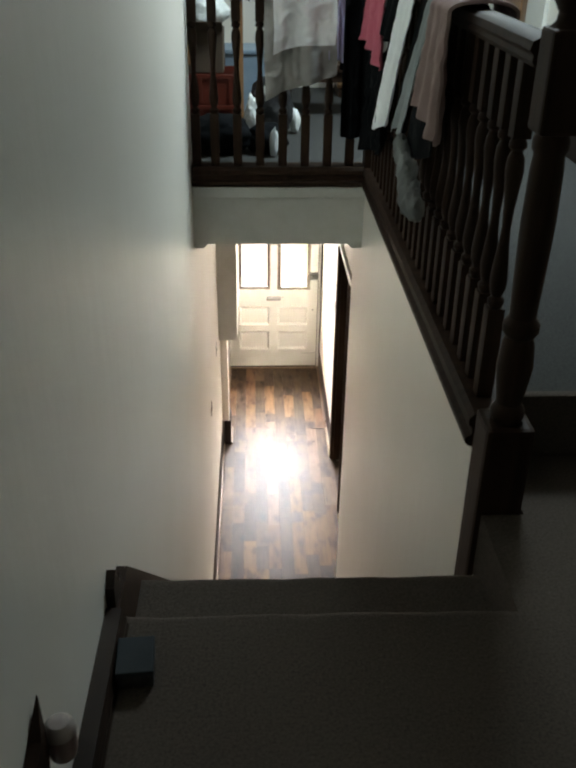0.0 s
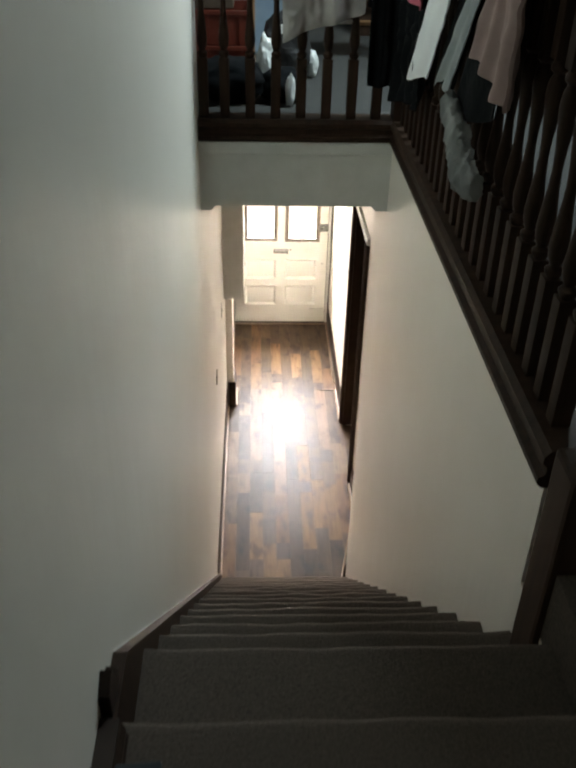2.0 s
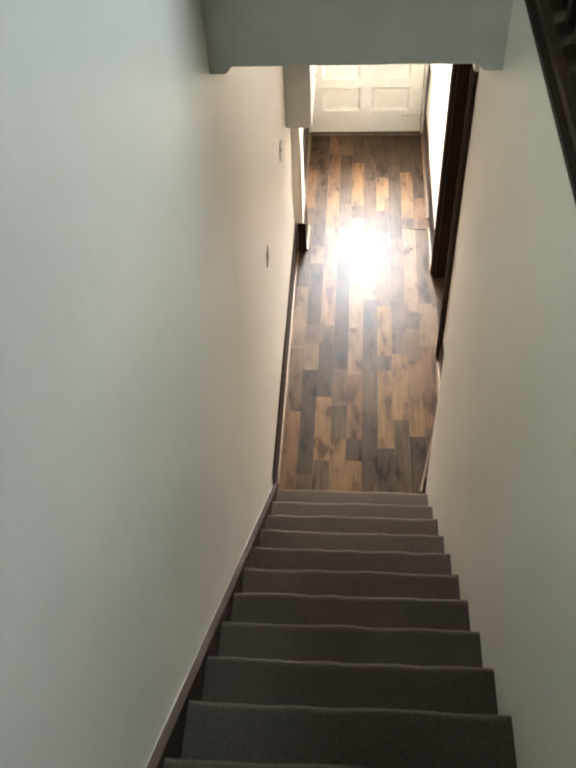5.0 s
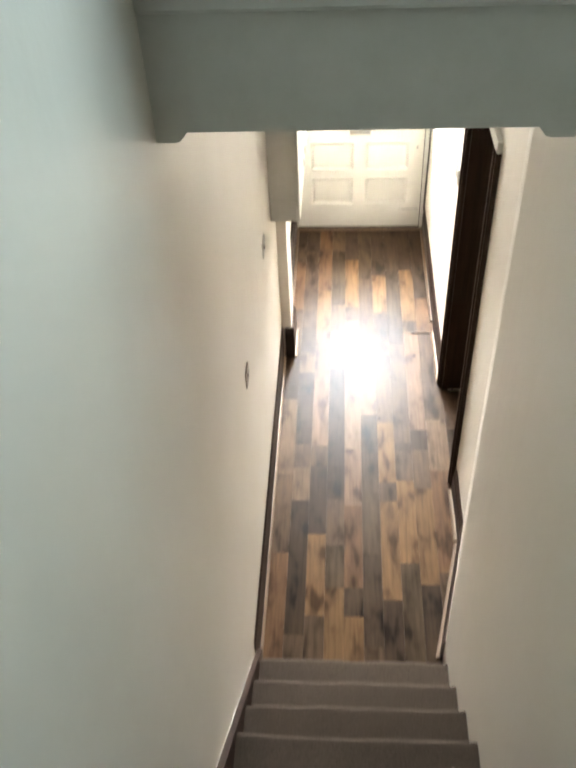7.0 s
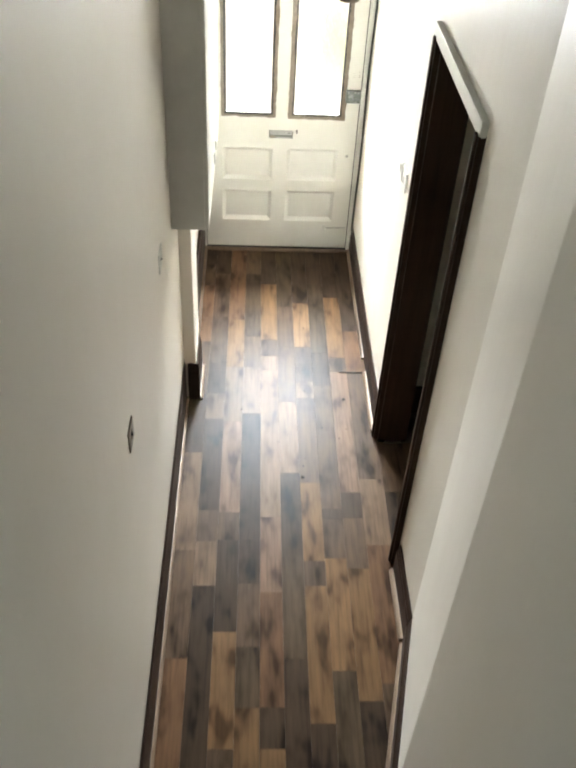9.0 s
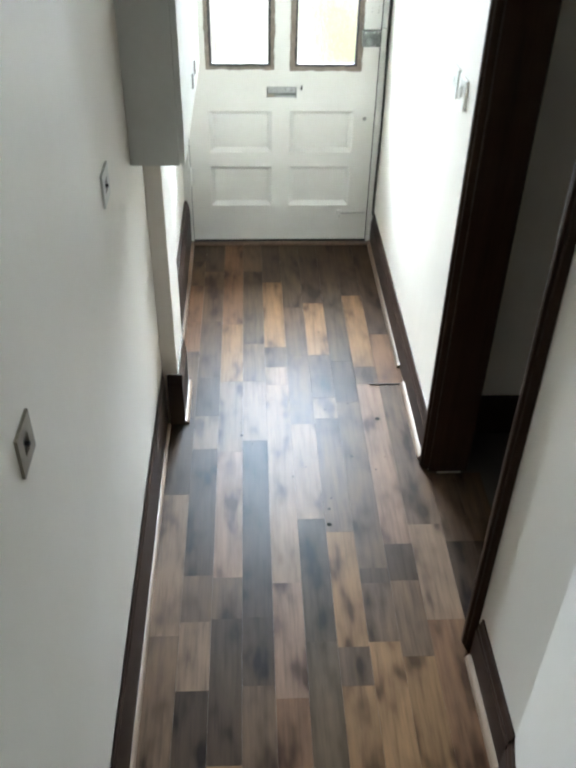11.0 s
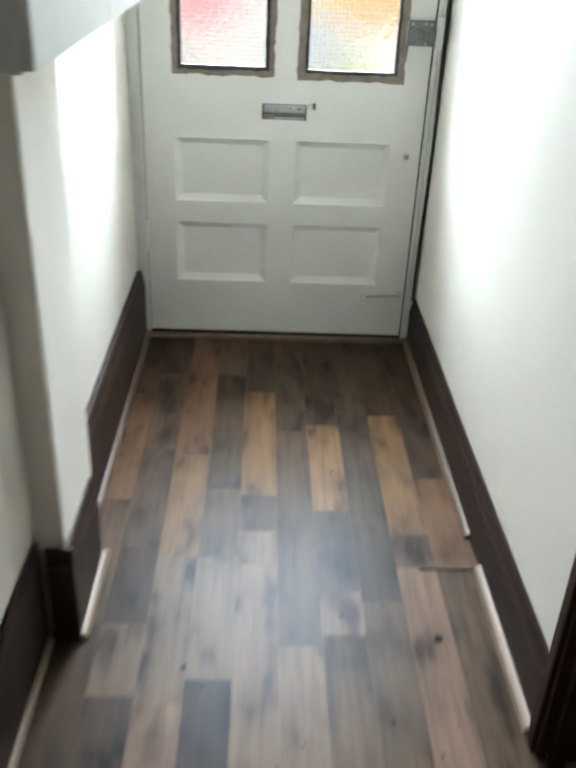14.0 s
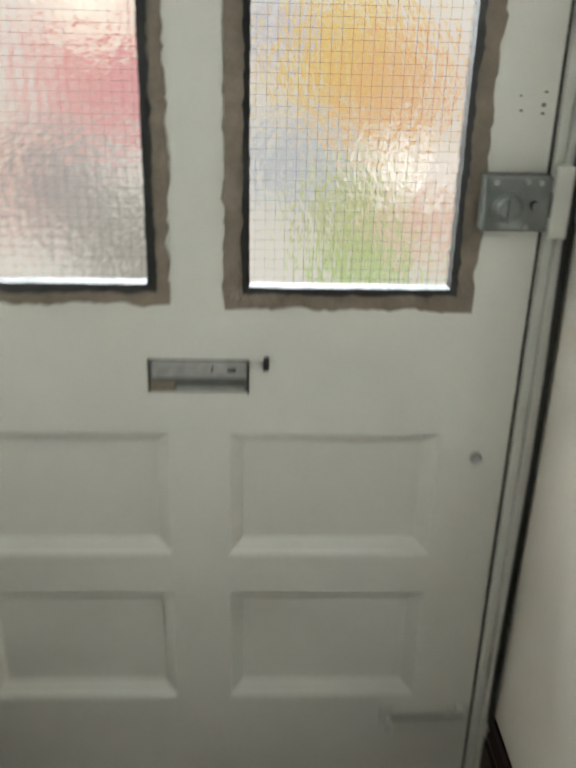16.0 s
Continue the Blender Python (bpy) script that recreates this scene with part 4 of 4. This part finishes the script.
drape("shirt", M_NIGHT, "y", -4.72, -4.50, 0.17, 0.20, "black cotton garment hung over the banister", 6, RX, RAIL + 0.004, 2, 0.010, 0.0, 0.004, 0.0, -1, 0.080, 0.0, 0.0, (-4.60, -4.40))
drape("shirt", M_WHITE, "y", -4.52, -4.36, 0.23, 0.20, "white cotton vest hung over the banister", 7, RX, RAIL + 0.005, 2, 0.010, 0.0, 0.004, 0.0, -1, 0.075, 0.0, 0.0, (-4.40, -4.24))
drape("shirt", M_PINK, "y", -4.44, -3.98, 0.265, 0.24, "bright pink cotton top hung over the banister", 8, RX, RAIL + 0.005, 3, 0.012, 0.0, 0.004, -0.04, -1, 0.088, 0.0, 0.010, (-4.40, -3.88))
drape("trousers", M_NIGHT, "y", -4.42, -3.86, 0.66, 0.4, "long black garment hung in the banister corner", 9, RX, RAIL + 0.002, 4, 0.016, 0.0, 0.004, 0.10, -1, 0.055, 0.0, 0.02)
drape("trousers", M_NIGHT, "x", 0.770, 0.893, 0.68, 0.4, "long black garment hung in the banister corner", 14, FY, RAIL + 0.002, 2, 0.012, 0.0, 0.004, 0.04, -1, 0.055, 0.0, 0.015)
drape("sheet", M_SHEET, "x", 0.425, 0.740, 0.46, 0.35, "rumpled grey and white sheet hung over the banister", 10, FY, RAIL + 0.008, 2, 0.012, 0.0, 0.005, -0.13, -1, 0.070, 0.0, 0.022)
drape("pillowcase", M_WHITE, "x", 0.462, 0.728, 0.31, 0.25, "white pillowcase laid over the sheet", 11, FY, RAIL + 0.030, 2, 0.008, 0.0, 0.004, -0.05, -1, 0.135, 0.0, 0.014)
drape("pillowcase", M_LILAC, "x", 0.705, 0.770, 0.34, 0.25, "lilac pillowcase hung beside the sheet", 12, FY, RAIL + 0.004, 2, 0.010, 0.0, 0.004, 0.0, -1, 0.060, 0.0, 0.015)

# fleecy grey bundle trailing below the shirts
bm = bmesh.new()
rnd = random.Random(3)
steps, ring = 44, 30
rings = []
for i in range(steps + 1):
    v = i / steps
    c = Vector((XS - 0.055 + 0.01 * math.sin(6 * v), -4.97 - 0.42 * v, 3.475 - 0.085 * v - 0.035 * math.sin(3.1 * v)))
    rad = 0.020 + 0.030 * math.sin(math.pi * min(1, 0.12 + 0.80 * v)) ** 0.8
    ringv = []
    for k in range(ring):
        way = Vector((0.6 * math.cos(2 * math.pi * k / ring), 0.25 * math.sin(4 * math.pi * k / ring), 1.1 * math.sin(2 * math.pi * k / ring)))
        q = c + rad * way
        lump = 0.30 * noise.noise(q * 30) + 0.22 * noise.noise(q * 80) + 0.12 * rnd.uniform(-1, 1)
        ringv.append(bm.verts.new(c + rad * way * (1 + lump)))
    rings.append(ringv)
for lo, hi in zip(rings, rings[1:]):
    for k in range(ring):
        bm.faces.new((lo[k], lo[(k + 1) % ring], hi[(k + 1) % ring], hi[k]))
bm.faces.new(rings[0][::-1]), bm.faces.new(rings[-1])
bmesh.ops.recalc_face_normals(bm, faces=bm.faces)
tagged(smooth(part("scarf", bm, M_FLEECE), 80), "grey fleecy scarf trailing through the balusters", "scarf", "laundry on the banister")

# ---- clutter on the upper landing ----
M_ORANGE = worn("orange_plastic", (0.105, 0.016, 0.009), (0.14, 0.022, 0.012), 0.4, 5)
M_CARD = worn("brown_cardboard", (0.055, 0.034, 0.022), (0.08, 0.05, 0.032), 0.85, 6)
M_BAG = worn("white_polythene", (0.58, 0.60, 0.58), (0.70, 0.72, 0.70), 0.35, 14, 30, 0.6, 0.02)
M_TEAL = worn("blue_grey_plastic", (0.16, 0.24, 0.30), (0.22, 0.30, 0.36), 0.45, 6)
M_SLATE = worn("slate_blue_card", (0.012, 0.020, 0.023), (0.018, 0.027, 0.031), 0.85, 9)
M_PINE = wood("varnished_pine", (0.22, 0.10, 0.045), (0.34, 0.17, 0.08), 0.4)
M_BIN = worn("black_polythene", (0.010, 0.010, 0.011), (0.02, 0.02, 0.021), 0.6, 14, 30, 0.6, 0.02)


def crate(x0, y0, z0, w, d, h, label):
    """A ribbed, open plastic crate."""
    c = empty("plastic_crate", (x0, y0, z0))
    t = 0.008
    part("base", box(0, 0, 0, w, d, t), M_ORANGE, c)
    for a in ((0, 0, t, w, t, h), (0, d - t, t, w, d, h), (0, t, t, t, d - t, h), (w - t, t, t, w, d - t, h)):
        part("wall_panel", box(*a), M_ORANGE, c)
    bm = box(-0.008, -0.008, h - 0.02, w + 0.008, 0.0, h, 0.002)
    add_box(bm, -0.008, d, h - 0.02, w + 0.008, d + 0.008, h, 0.002)
    add_box(bm, -0.008, 0, h - 0.02, 0, d, h, 0.002)
    add_box(bm, w, 0, h - 0.02, w + 0.008, d, h, 0.002)
    part("rim", bm, M_ORANGE, c)
    for i in range(5):
        part("rib", box(w * (i + 0.5) / 5 - 0.006, -0.007, 0.01, w * (i + 0.5) / 5 + 0.006, -0.0005, h - 0.021), M_ORANGE, c)
    return tagged(c, label, "crate", "crates on the landing")


crate(-0.10, -3.12, UP, 0.40, 0.30, 0.17, "orange plastic crate on the landing carpet")
crate(-0.09, -3.115, UP + 0.175, 0.38, 0.29, 0.15, "orange plastic crate stacked on another")


def carton(x0, y0, z0, w, d, h, label):
    c = empty("cardboard_box", (x0, y0, z0))
    part("carton", box(0, 0, 0, w, d, h, 0.003), M_CARD, c)
    part("flap", prism([(-0.002, h), (-0.05, h + 0.05), (-0.048, h + 0.054), (0.002, h + 0.004)], "x", 0.0, w), M_CARD, c)
    part("tape", box(w * 0.44, -0.001, h * 0.2, w * 0.56, 0.0, h), M_PINE, c)
    return tagged(c, label, "box", "boxes on the landing")


carton(-0.12, -3.10, UP + 0.33, 0.34, 0.28, 0.20, "brown cardboard box stacked on orange crates")


def crumpled(name, mat, c, r, label, cat, seed, squash=0.8):
    bm = bmesh.new()
    bmesh.ops.create_icosphere(bm, subdivisions=4, radius=1)
    noise_shift = Vector((seed * 3.1, seed * 1.7, 0))
    for v in bm.verts:
        k = 1 + 0.22 * noise.noise(v.co * 1.6 + noise_shift) + 0.12 * noise.noise(v.co * 4.5 + noise_shift) + 0.04 * noise.noise(v.co * 11 + noise_shift)
        v.co = Vector((v.co.x * r[0], v.co.y * r[1], max(v.co.z, -squash) * r[2])) * k
    low = min(v.co.z for v in bm.verts)
    for v in bm.verts:
        v.co += Vector((c[0], c[1], c[2] - low))
    return tagged(smooth(part(name, bm, mat), 60), label, cat)


crumpled("carrier_bag", M_BAG, (0.12, -2.98, UP + 0.53), (0.13, 0.10, 0.085), "white plastic bag on a cardboard box", "bag", 2)
crumpled("refuse_bag", M_BIN, (0.47, -3.02, UP), (0.12, 0.11, 0.17), "black plastic refuse bag on the landing carpet", "bag", 4)
crumpled("carrier_bag", M_BAG, (0.37, -3.26, UP), (0.045, 0.05, 0.13), "white plastic bag slumped on the landing carpet", "bag", 6)
tagged(part("paper_label", box(0.43, -3.155, UP + 0.235, 0.515, -3.148, UP + 0.275), M_PLASTIC), "plain white paper label on the refuse bag", "label")

crumpled("garment", M_NIGHT, (0.20, -3.42, UP), (0.17, 0.12, 0.10), "crumpled black coat heaped before the orange crates", "garment", 12)
crumpled("garment", M_NIGHT, (0.44, -3.42, UP), (0.10, 0.09, 0.075), "crumpled black garment on the grey landing carpet", "garment", 14)
crumpled("carrier_bag", M_BAG, (0.475, -3.52, UP), (0.022, 0.022, 0.075), "torn strip of white plastic on the landing carpet", "bag", 16)
rack = empty("clothes_stand", (0.30, -2.75, UP))
part("post", box(-0.02, -0.02, 0.03, 0.02, 0.02, 1.30, 0.003), M_PINE, rack)
for a in range(4):
    part("foot", box(0.0, -0.02, 0.0, 0.2, 0.02, 0.03, 0.003), M_PINE, rack).rotation_euler = (0, 0, radians(45 + 90 * a))
part("arm", box(-0.18, -0.012, 1.24, 0.30, 0.012, 1.27, 0.003), M_PINE, rack)
tagged(rack, "varnished pine clothes stand on the landing", "clothes stand")
drape("shirt", M_NAVY, "x", 0.26, 0.36, 0.62, 0.2, "navy garment hanging on the clothes stand", 21, -2.75, UP + 1.285, 2, 0.010, 0, 0.004, 0.0, -1, 0.026)
drape("shirt", M_WHITE, "x", 0.385, 0.50, 0.60, 0.2, "white shirt hanging on the clothes stand", 22, -2.75, UP + 1.285, 2, 0.012, 0, 0.004, 0.0, -1, 0.026)
tub = empty("storage_tub", (0.14, -2.50, UP))
part("tub", box(0, 0, 0, 0.44, 0.3, 0.34, 0.02), M_TEAL, tub)
part("lid", box(-0.012, -0.012, 0.34, 0.452, 0.312, 0.365, 0.008), M_TEAL, tub)
tagged(tub, "blue-grey plastic storage tub with a lid", "tub")

bench = empty("bench", (0.55, -2.60, UP))
part("seat", box(0, 0, 0.26, 0.46, 0.28, 0.30, 0.004), M_DARK, bench)
part("apron", box(0.03, 0.02, 0.20, 0.43, 0.04, 0.26), M_DARK, bench)
for x, y in ((0.02, 0.02), (0.41, 0.02), (0.02, 0.235), (0.41, 0.235)):
    part("leg", box(x, y, 0, x + 0.03, y + 0.03, 0.26, 0.003), M_DARK, bench)
tagged(bench, "low dark wooden bench on grey carpet", "bench")
crumpled("carrier_bag", M_BAG, (0.60, -3.00, UP), (0.03, 0.03, 0.07), "scrap of white plastic on the landing carpet", "bag", 8)
cab = empty("chest", (0.93, -1.95, UP))
part("body", box(0, 0, 0.06, 0.55, 0.36, 0.78, 0.004), M_PINE, cab)
part("plinth", box(0.01, 0.01, 0, 0.54, 0.35, 0.06), M_DARK, cab)
part("drawer", box(0.01, -0.016, 0.08, 0.54, 0.0, 0.40, 0.003), M_PINE, cab)
part("drawer", box(0.01, -0.016, 0.42, 0.54, 0.0, 0.76, 0.003), M_PINE, cab)
tagged(cab, "brown wooden chest against the landing's end wall", "chest")

# white-framed doorway on the landing, with its brown door
structure("door_frame_upper_near", box(1.955, -2.82, UP, 1.98, -2.50, UP + 2.0, 0.004), M_GLOSS, "white painted architrave on the landing", "door frame")
structure("door_frame_upper_far", box(1.955, -1.75, UP, 1.98, -1.65, UP + 2.0, 0.004), M_GLOSS, "white painted architrave on the landing", "door frame")
structure("door_frame_upper_top", box(1.955, -2.82, UP + 2.0, 1.98, -1.65, UP + 2.09, 0.004), M_GLOSS, "white painted architrave on the landing", "door frame")
dr = empty("interior_door", (1.962, -2.5, UP))
part("leaf", box(0, 0, 0.01, 0.018, 0.75, 1.99, 0.002), M_PINE, dr)
for z0, z1 in ((0.2, 0.9), (1.05, 1.8)):
    part("door_panel", box(-0.006, 0.12, z0, 0.0, 0.63, z1, 0.003), M_PINE, dr)
part("handle", lathe([(0.008, 0), (0.008, 0.03), (0.024, 0.04), (0.024, 0.06), (0.01, 0.066)], 14), M_STEEL, dr).matrix_basis = pose(0, 0.06, 1.0, 0, -90, 0)
tagged(dr, "brown wooden door in a white frame", "door")
# added roof light, out of view, round the lamp that brightens the stairwell
roof = empty("added_roof_window", (1.45, ROOF_Y, TOP))
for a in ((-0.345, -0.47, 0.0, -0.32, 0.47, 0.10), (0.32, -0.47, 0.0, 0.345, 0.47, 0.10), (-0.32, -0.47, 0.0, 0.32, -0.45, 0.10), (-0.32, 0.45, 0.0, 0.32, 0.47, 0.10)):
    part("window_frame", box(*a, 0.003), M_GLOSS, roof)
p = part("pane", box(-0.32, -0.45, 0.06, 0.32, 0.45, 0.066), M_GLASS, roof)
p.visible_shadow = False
tagged(roof, "added white framed roof light over the landing, out of view", "window", "", "structure")

# ---- things on the half landing ----
bx = empty("small_box", (0.122, -6.66, MID))
part("tray", box(0, 0, 0, 0.066, 0.085, 0.030, 0.004), M_BIN, bx)
part("lid", box(-0.001, -0.001, 0.030, 0.067, 0.086, 0.042, 0.003), M_SLATE, bx)
bx.rotation_euler = (0, 0, radians(4))
tagged(bx, "small dark box with a blue-grey lid on carpet", "box")
plug = empty("air_freshener", (XL, -6.957, 3.15))
part("socket_plate", box(0.0, -0.066, -0.050, 0.008, 0.008, 0.024, 0.003), M_PLASTIC, plug)
smooth(part("body", lathe([(0.0215, 0.012), (0.022, 0.015), (0.0205, 0.025), (0.014, 0.033), (0.005, 0.035)], 20, (0.029, 0.0, 0.004)), M_PINKISH, plug))
smooth(part("refill", lathe([(0.012, -0.034), (0.018, -0.031), (0.0205, -0.018), (0.0212, 0.012)], 20, (0.029, 0.0, 0.004)), M_REFILL, plug, "brownish pink refill bottle"))
tagged(plug, "pale plug-in air freshener in a wall socket", "air freshener")
bm = prism([(-6.955, 3.235), (-6.975, 3.16), (-7.02, 3.06), (-7.12, 3.02), (-7.12, 3.16), (-7.00, 3.20)], "x", XL, XL + 0.018)
for v in bm.verts:
    if v.co.y > -6.96:
        v.co.x = XL + 0.006 + 0.1 * (v.co.x - XL)
tagged(part("wall_rail", bm, M_DARK), "pointed end of a dark wooden rail on the wall", "rail")

# ---- laminate strips, each laid as a piece of its own ----
TONES = {
    "d": (0.040, 0.0245, 0.0155), "m": (0.067, 0.041, 0.0255), "p": (0.110, 0.070, 0.046), "t": (0.118, 0.066, 0.033),
    "g": (0.052, 0.0335, 0.0205), "o": (0.096, 0.051, 0.028), "k": (0.108, 0.065, 0.044),
}
# row by row from the wall along the stairs: each strip's tone and its end, away from the front door
STRIPS = [
    ("dmoomdpmo", (-0.20, -0.43, -0.741, -0.968, -1.40, -1.815, -2.39, -2.90)),
    ("dmmdpdmpdm", (-0.30, -0.738, -1.15, -1.395, -1.583, -2.17, -2.343, -2.57, -3.35)),
    ("ootpkmdtm", (-0.20, -0.763, -1.178, -1.60, -2.18, -2.335, -2.785, -3.25)),
    ("mgmpddmgt", (-0.30, -0.915, -1.179, -1.54, -2.332, -2.559, -2.85, -3.098)),
    ("dtmppkodt", (-0.405, -0.941, -1.084, -1.205, -2.206, -2.60, -3.096, -3.25)),
    ("gmmpggdm", (-0.627, -1.003, -1.45, -1.94, -2.421, -2.90, -3.40)),
    ("dtmpmtmtd", (-0.592, -1.00, -1.291, -1.418, -2.00, -2.442, -2.568, -3.157)),
    ("dgdmdmtg", (-0.40, -1.05, -1.32, -2.155, -2.214, -2.427, -2.95)),
    ("dtmkdmtd", (-0.529, -1.088, -1.207, -2.056, -2.206, -2.479, -3.071)),
    ("dompom", (-0.851, -1.21, -1.973, -2.355, -3.00)),
]
rnd = random.Random(12)
W = 0.0922


def strip(w, l, key, at):
    """One strip with eased edges; its tone rides on the object's own colour."""
    g = 0.00008
    bm = bmesh.new()
    lo = [bm.verts.new(p) for p in ((g, g, -0.012), (w - g, g, -0.012), (w - g, l - g, -0.012), (g, l - g, -0.012))]
    mid = [bm.verts.new((v.co.x, v.co.y, -0.0004)) for v in lo]
    hi = [bm.verts.new(p) for p in ((2 * g, 2 * g, 0), (w - 2 * g, 2 * g, 0), (w - 2 * g, l - 2 * g, 0), (2 * g, l - 2 * g, 0))]
    bm.faces.new(hi)
    for a, b in ((lo, mid), (mid, hi)):
        for i in range(4):
            bm.faces.new((a[i], a[(i + 1) % 4], b[(i + 1) % 4], b[i]))
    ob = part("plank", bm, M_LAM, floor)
    k = rnd.uniform(0.88, 1.12)
    ob.color = (*[k * c for c in TONES[key]], 1)
    ob.location = at
    return ob


for row, (tones, ends) in enumerate(STRIPS):
    x0 = XL + 0.012 if row == 0 else 0.187 + (row - 1) * W
    x1 = 0.187 + row * W if row < 9 else XR - 0.004
    top = -0.004
    for key, low in zip(tones, (*ends, -3.70)):
        strip(x1 - x0, top - low, key, (x0, low, rnd.uniform(-0.00006, 0.00006)))
        top = low
# strips running on into the side doorway
for key, y0, y1 in (("d", DOORWAY[0] + 0.03, -2.05), ("m", -2.05, DOORWAY[1] - 0.03)):
    for i in range(2):
        strip(W, y1 - y0, key, (XR - 0.004 + W * i, y0, -0.0001))
# flecks of paint and dirt trodden onto the strips
bm = bmesh.new()
for fx, fy, fr in ((0.692, -1.366, 0.006), (0.892, -1.426, 0.01), (0.784, -1.331, 0.004), (0.367, -1.511, 0.006), (0.407, -1.56, 0.004), (0.77, -1.635, 0.006), (0.55, -1.736, 0.004), (0.89, -1.641, 0.003), (0.677, -1.845, 0.004), (0.667, -1.896, 0.006), (0.662, -1.967, 0.009), (0.851, -1.706, 0.004), (0.599, -1.688, 0.003), (0.364, -1.439, 0.003), (0.743, -1.762, 0.003), (0.706, -0.832, 0.004)):
    n = 9
    vs = [bm.verts.new((fx + 1.15 * fr * rnd.uniform(0.6, 1.1) * math.cos(6.283 * i / n), fy + 1.15 * fr * rnd.uniform(0.6, 1.1) * math.sin(6.283 * i / n), 0.0009)) for i in range(n)]
    mid = bm.verts.new((fx, fy, 0.0014))
    for i in range(n):
        bm.faces.new((vs[i], vs[(i + 1) % n], mid))
ob = tagged(part("dirt_flecks", bm, M_DIRT), "dark flecks of dirt on the laminate", "dirt", "", "stuff")
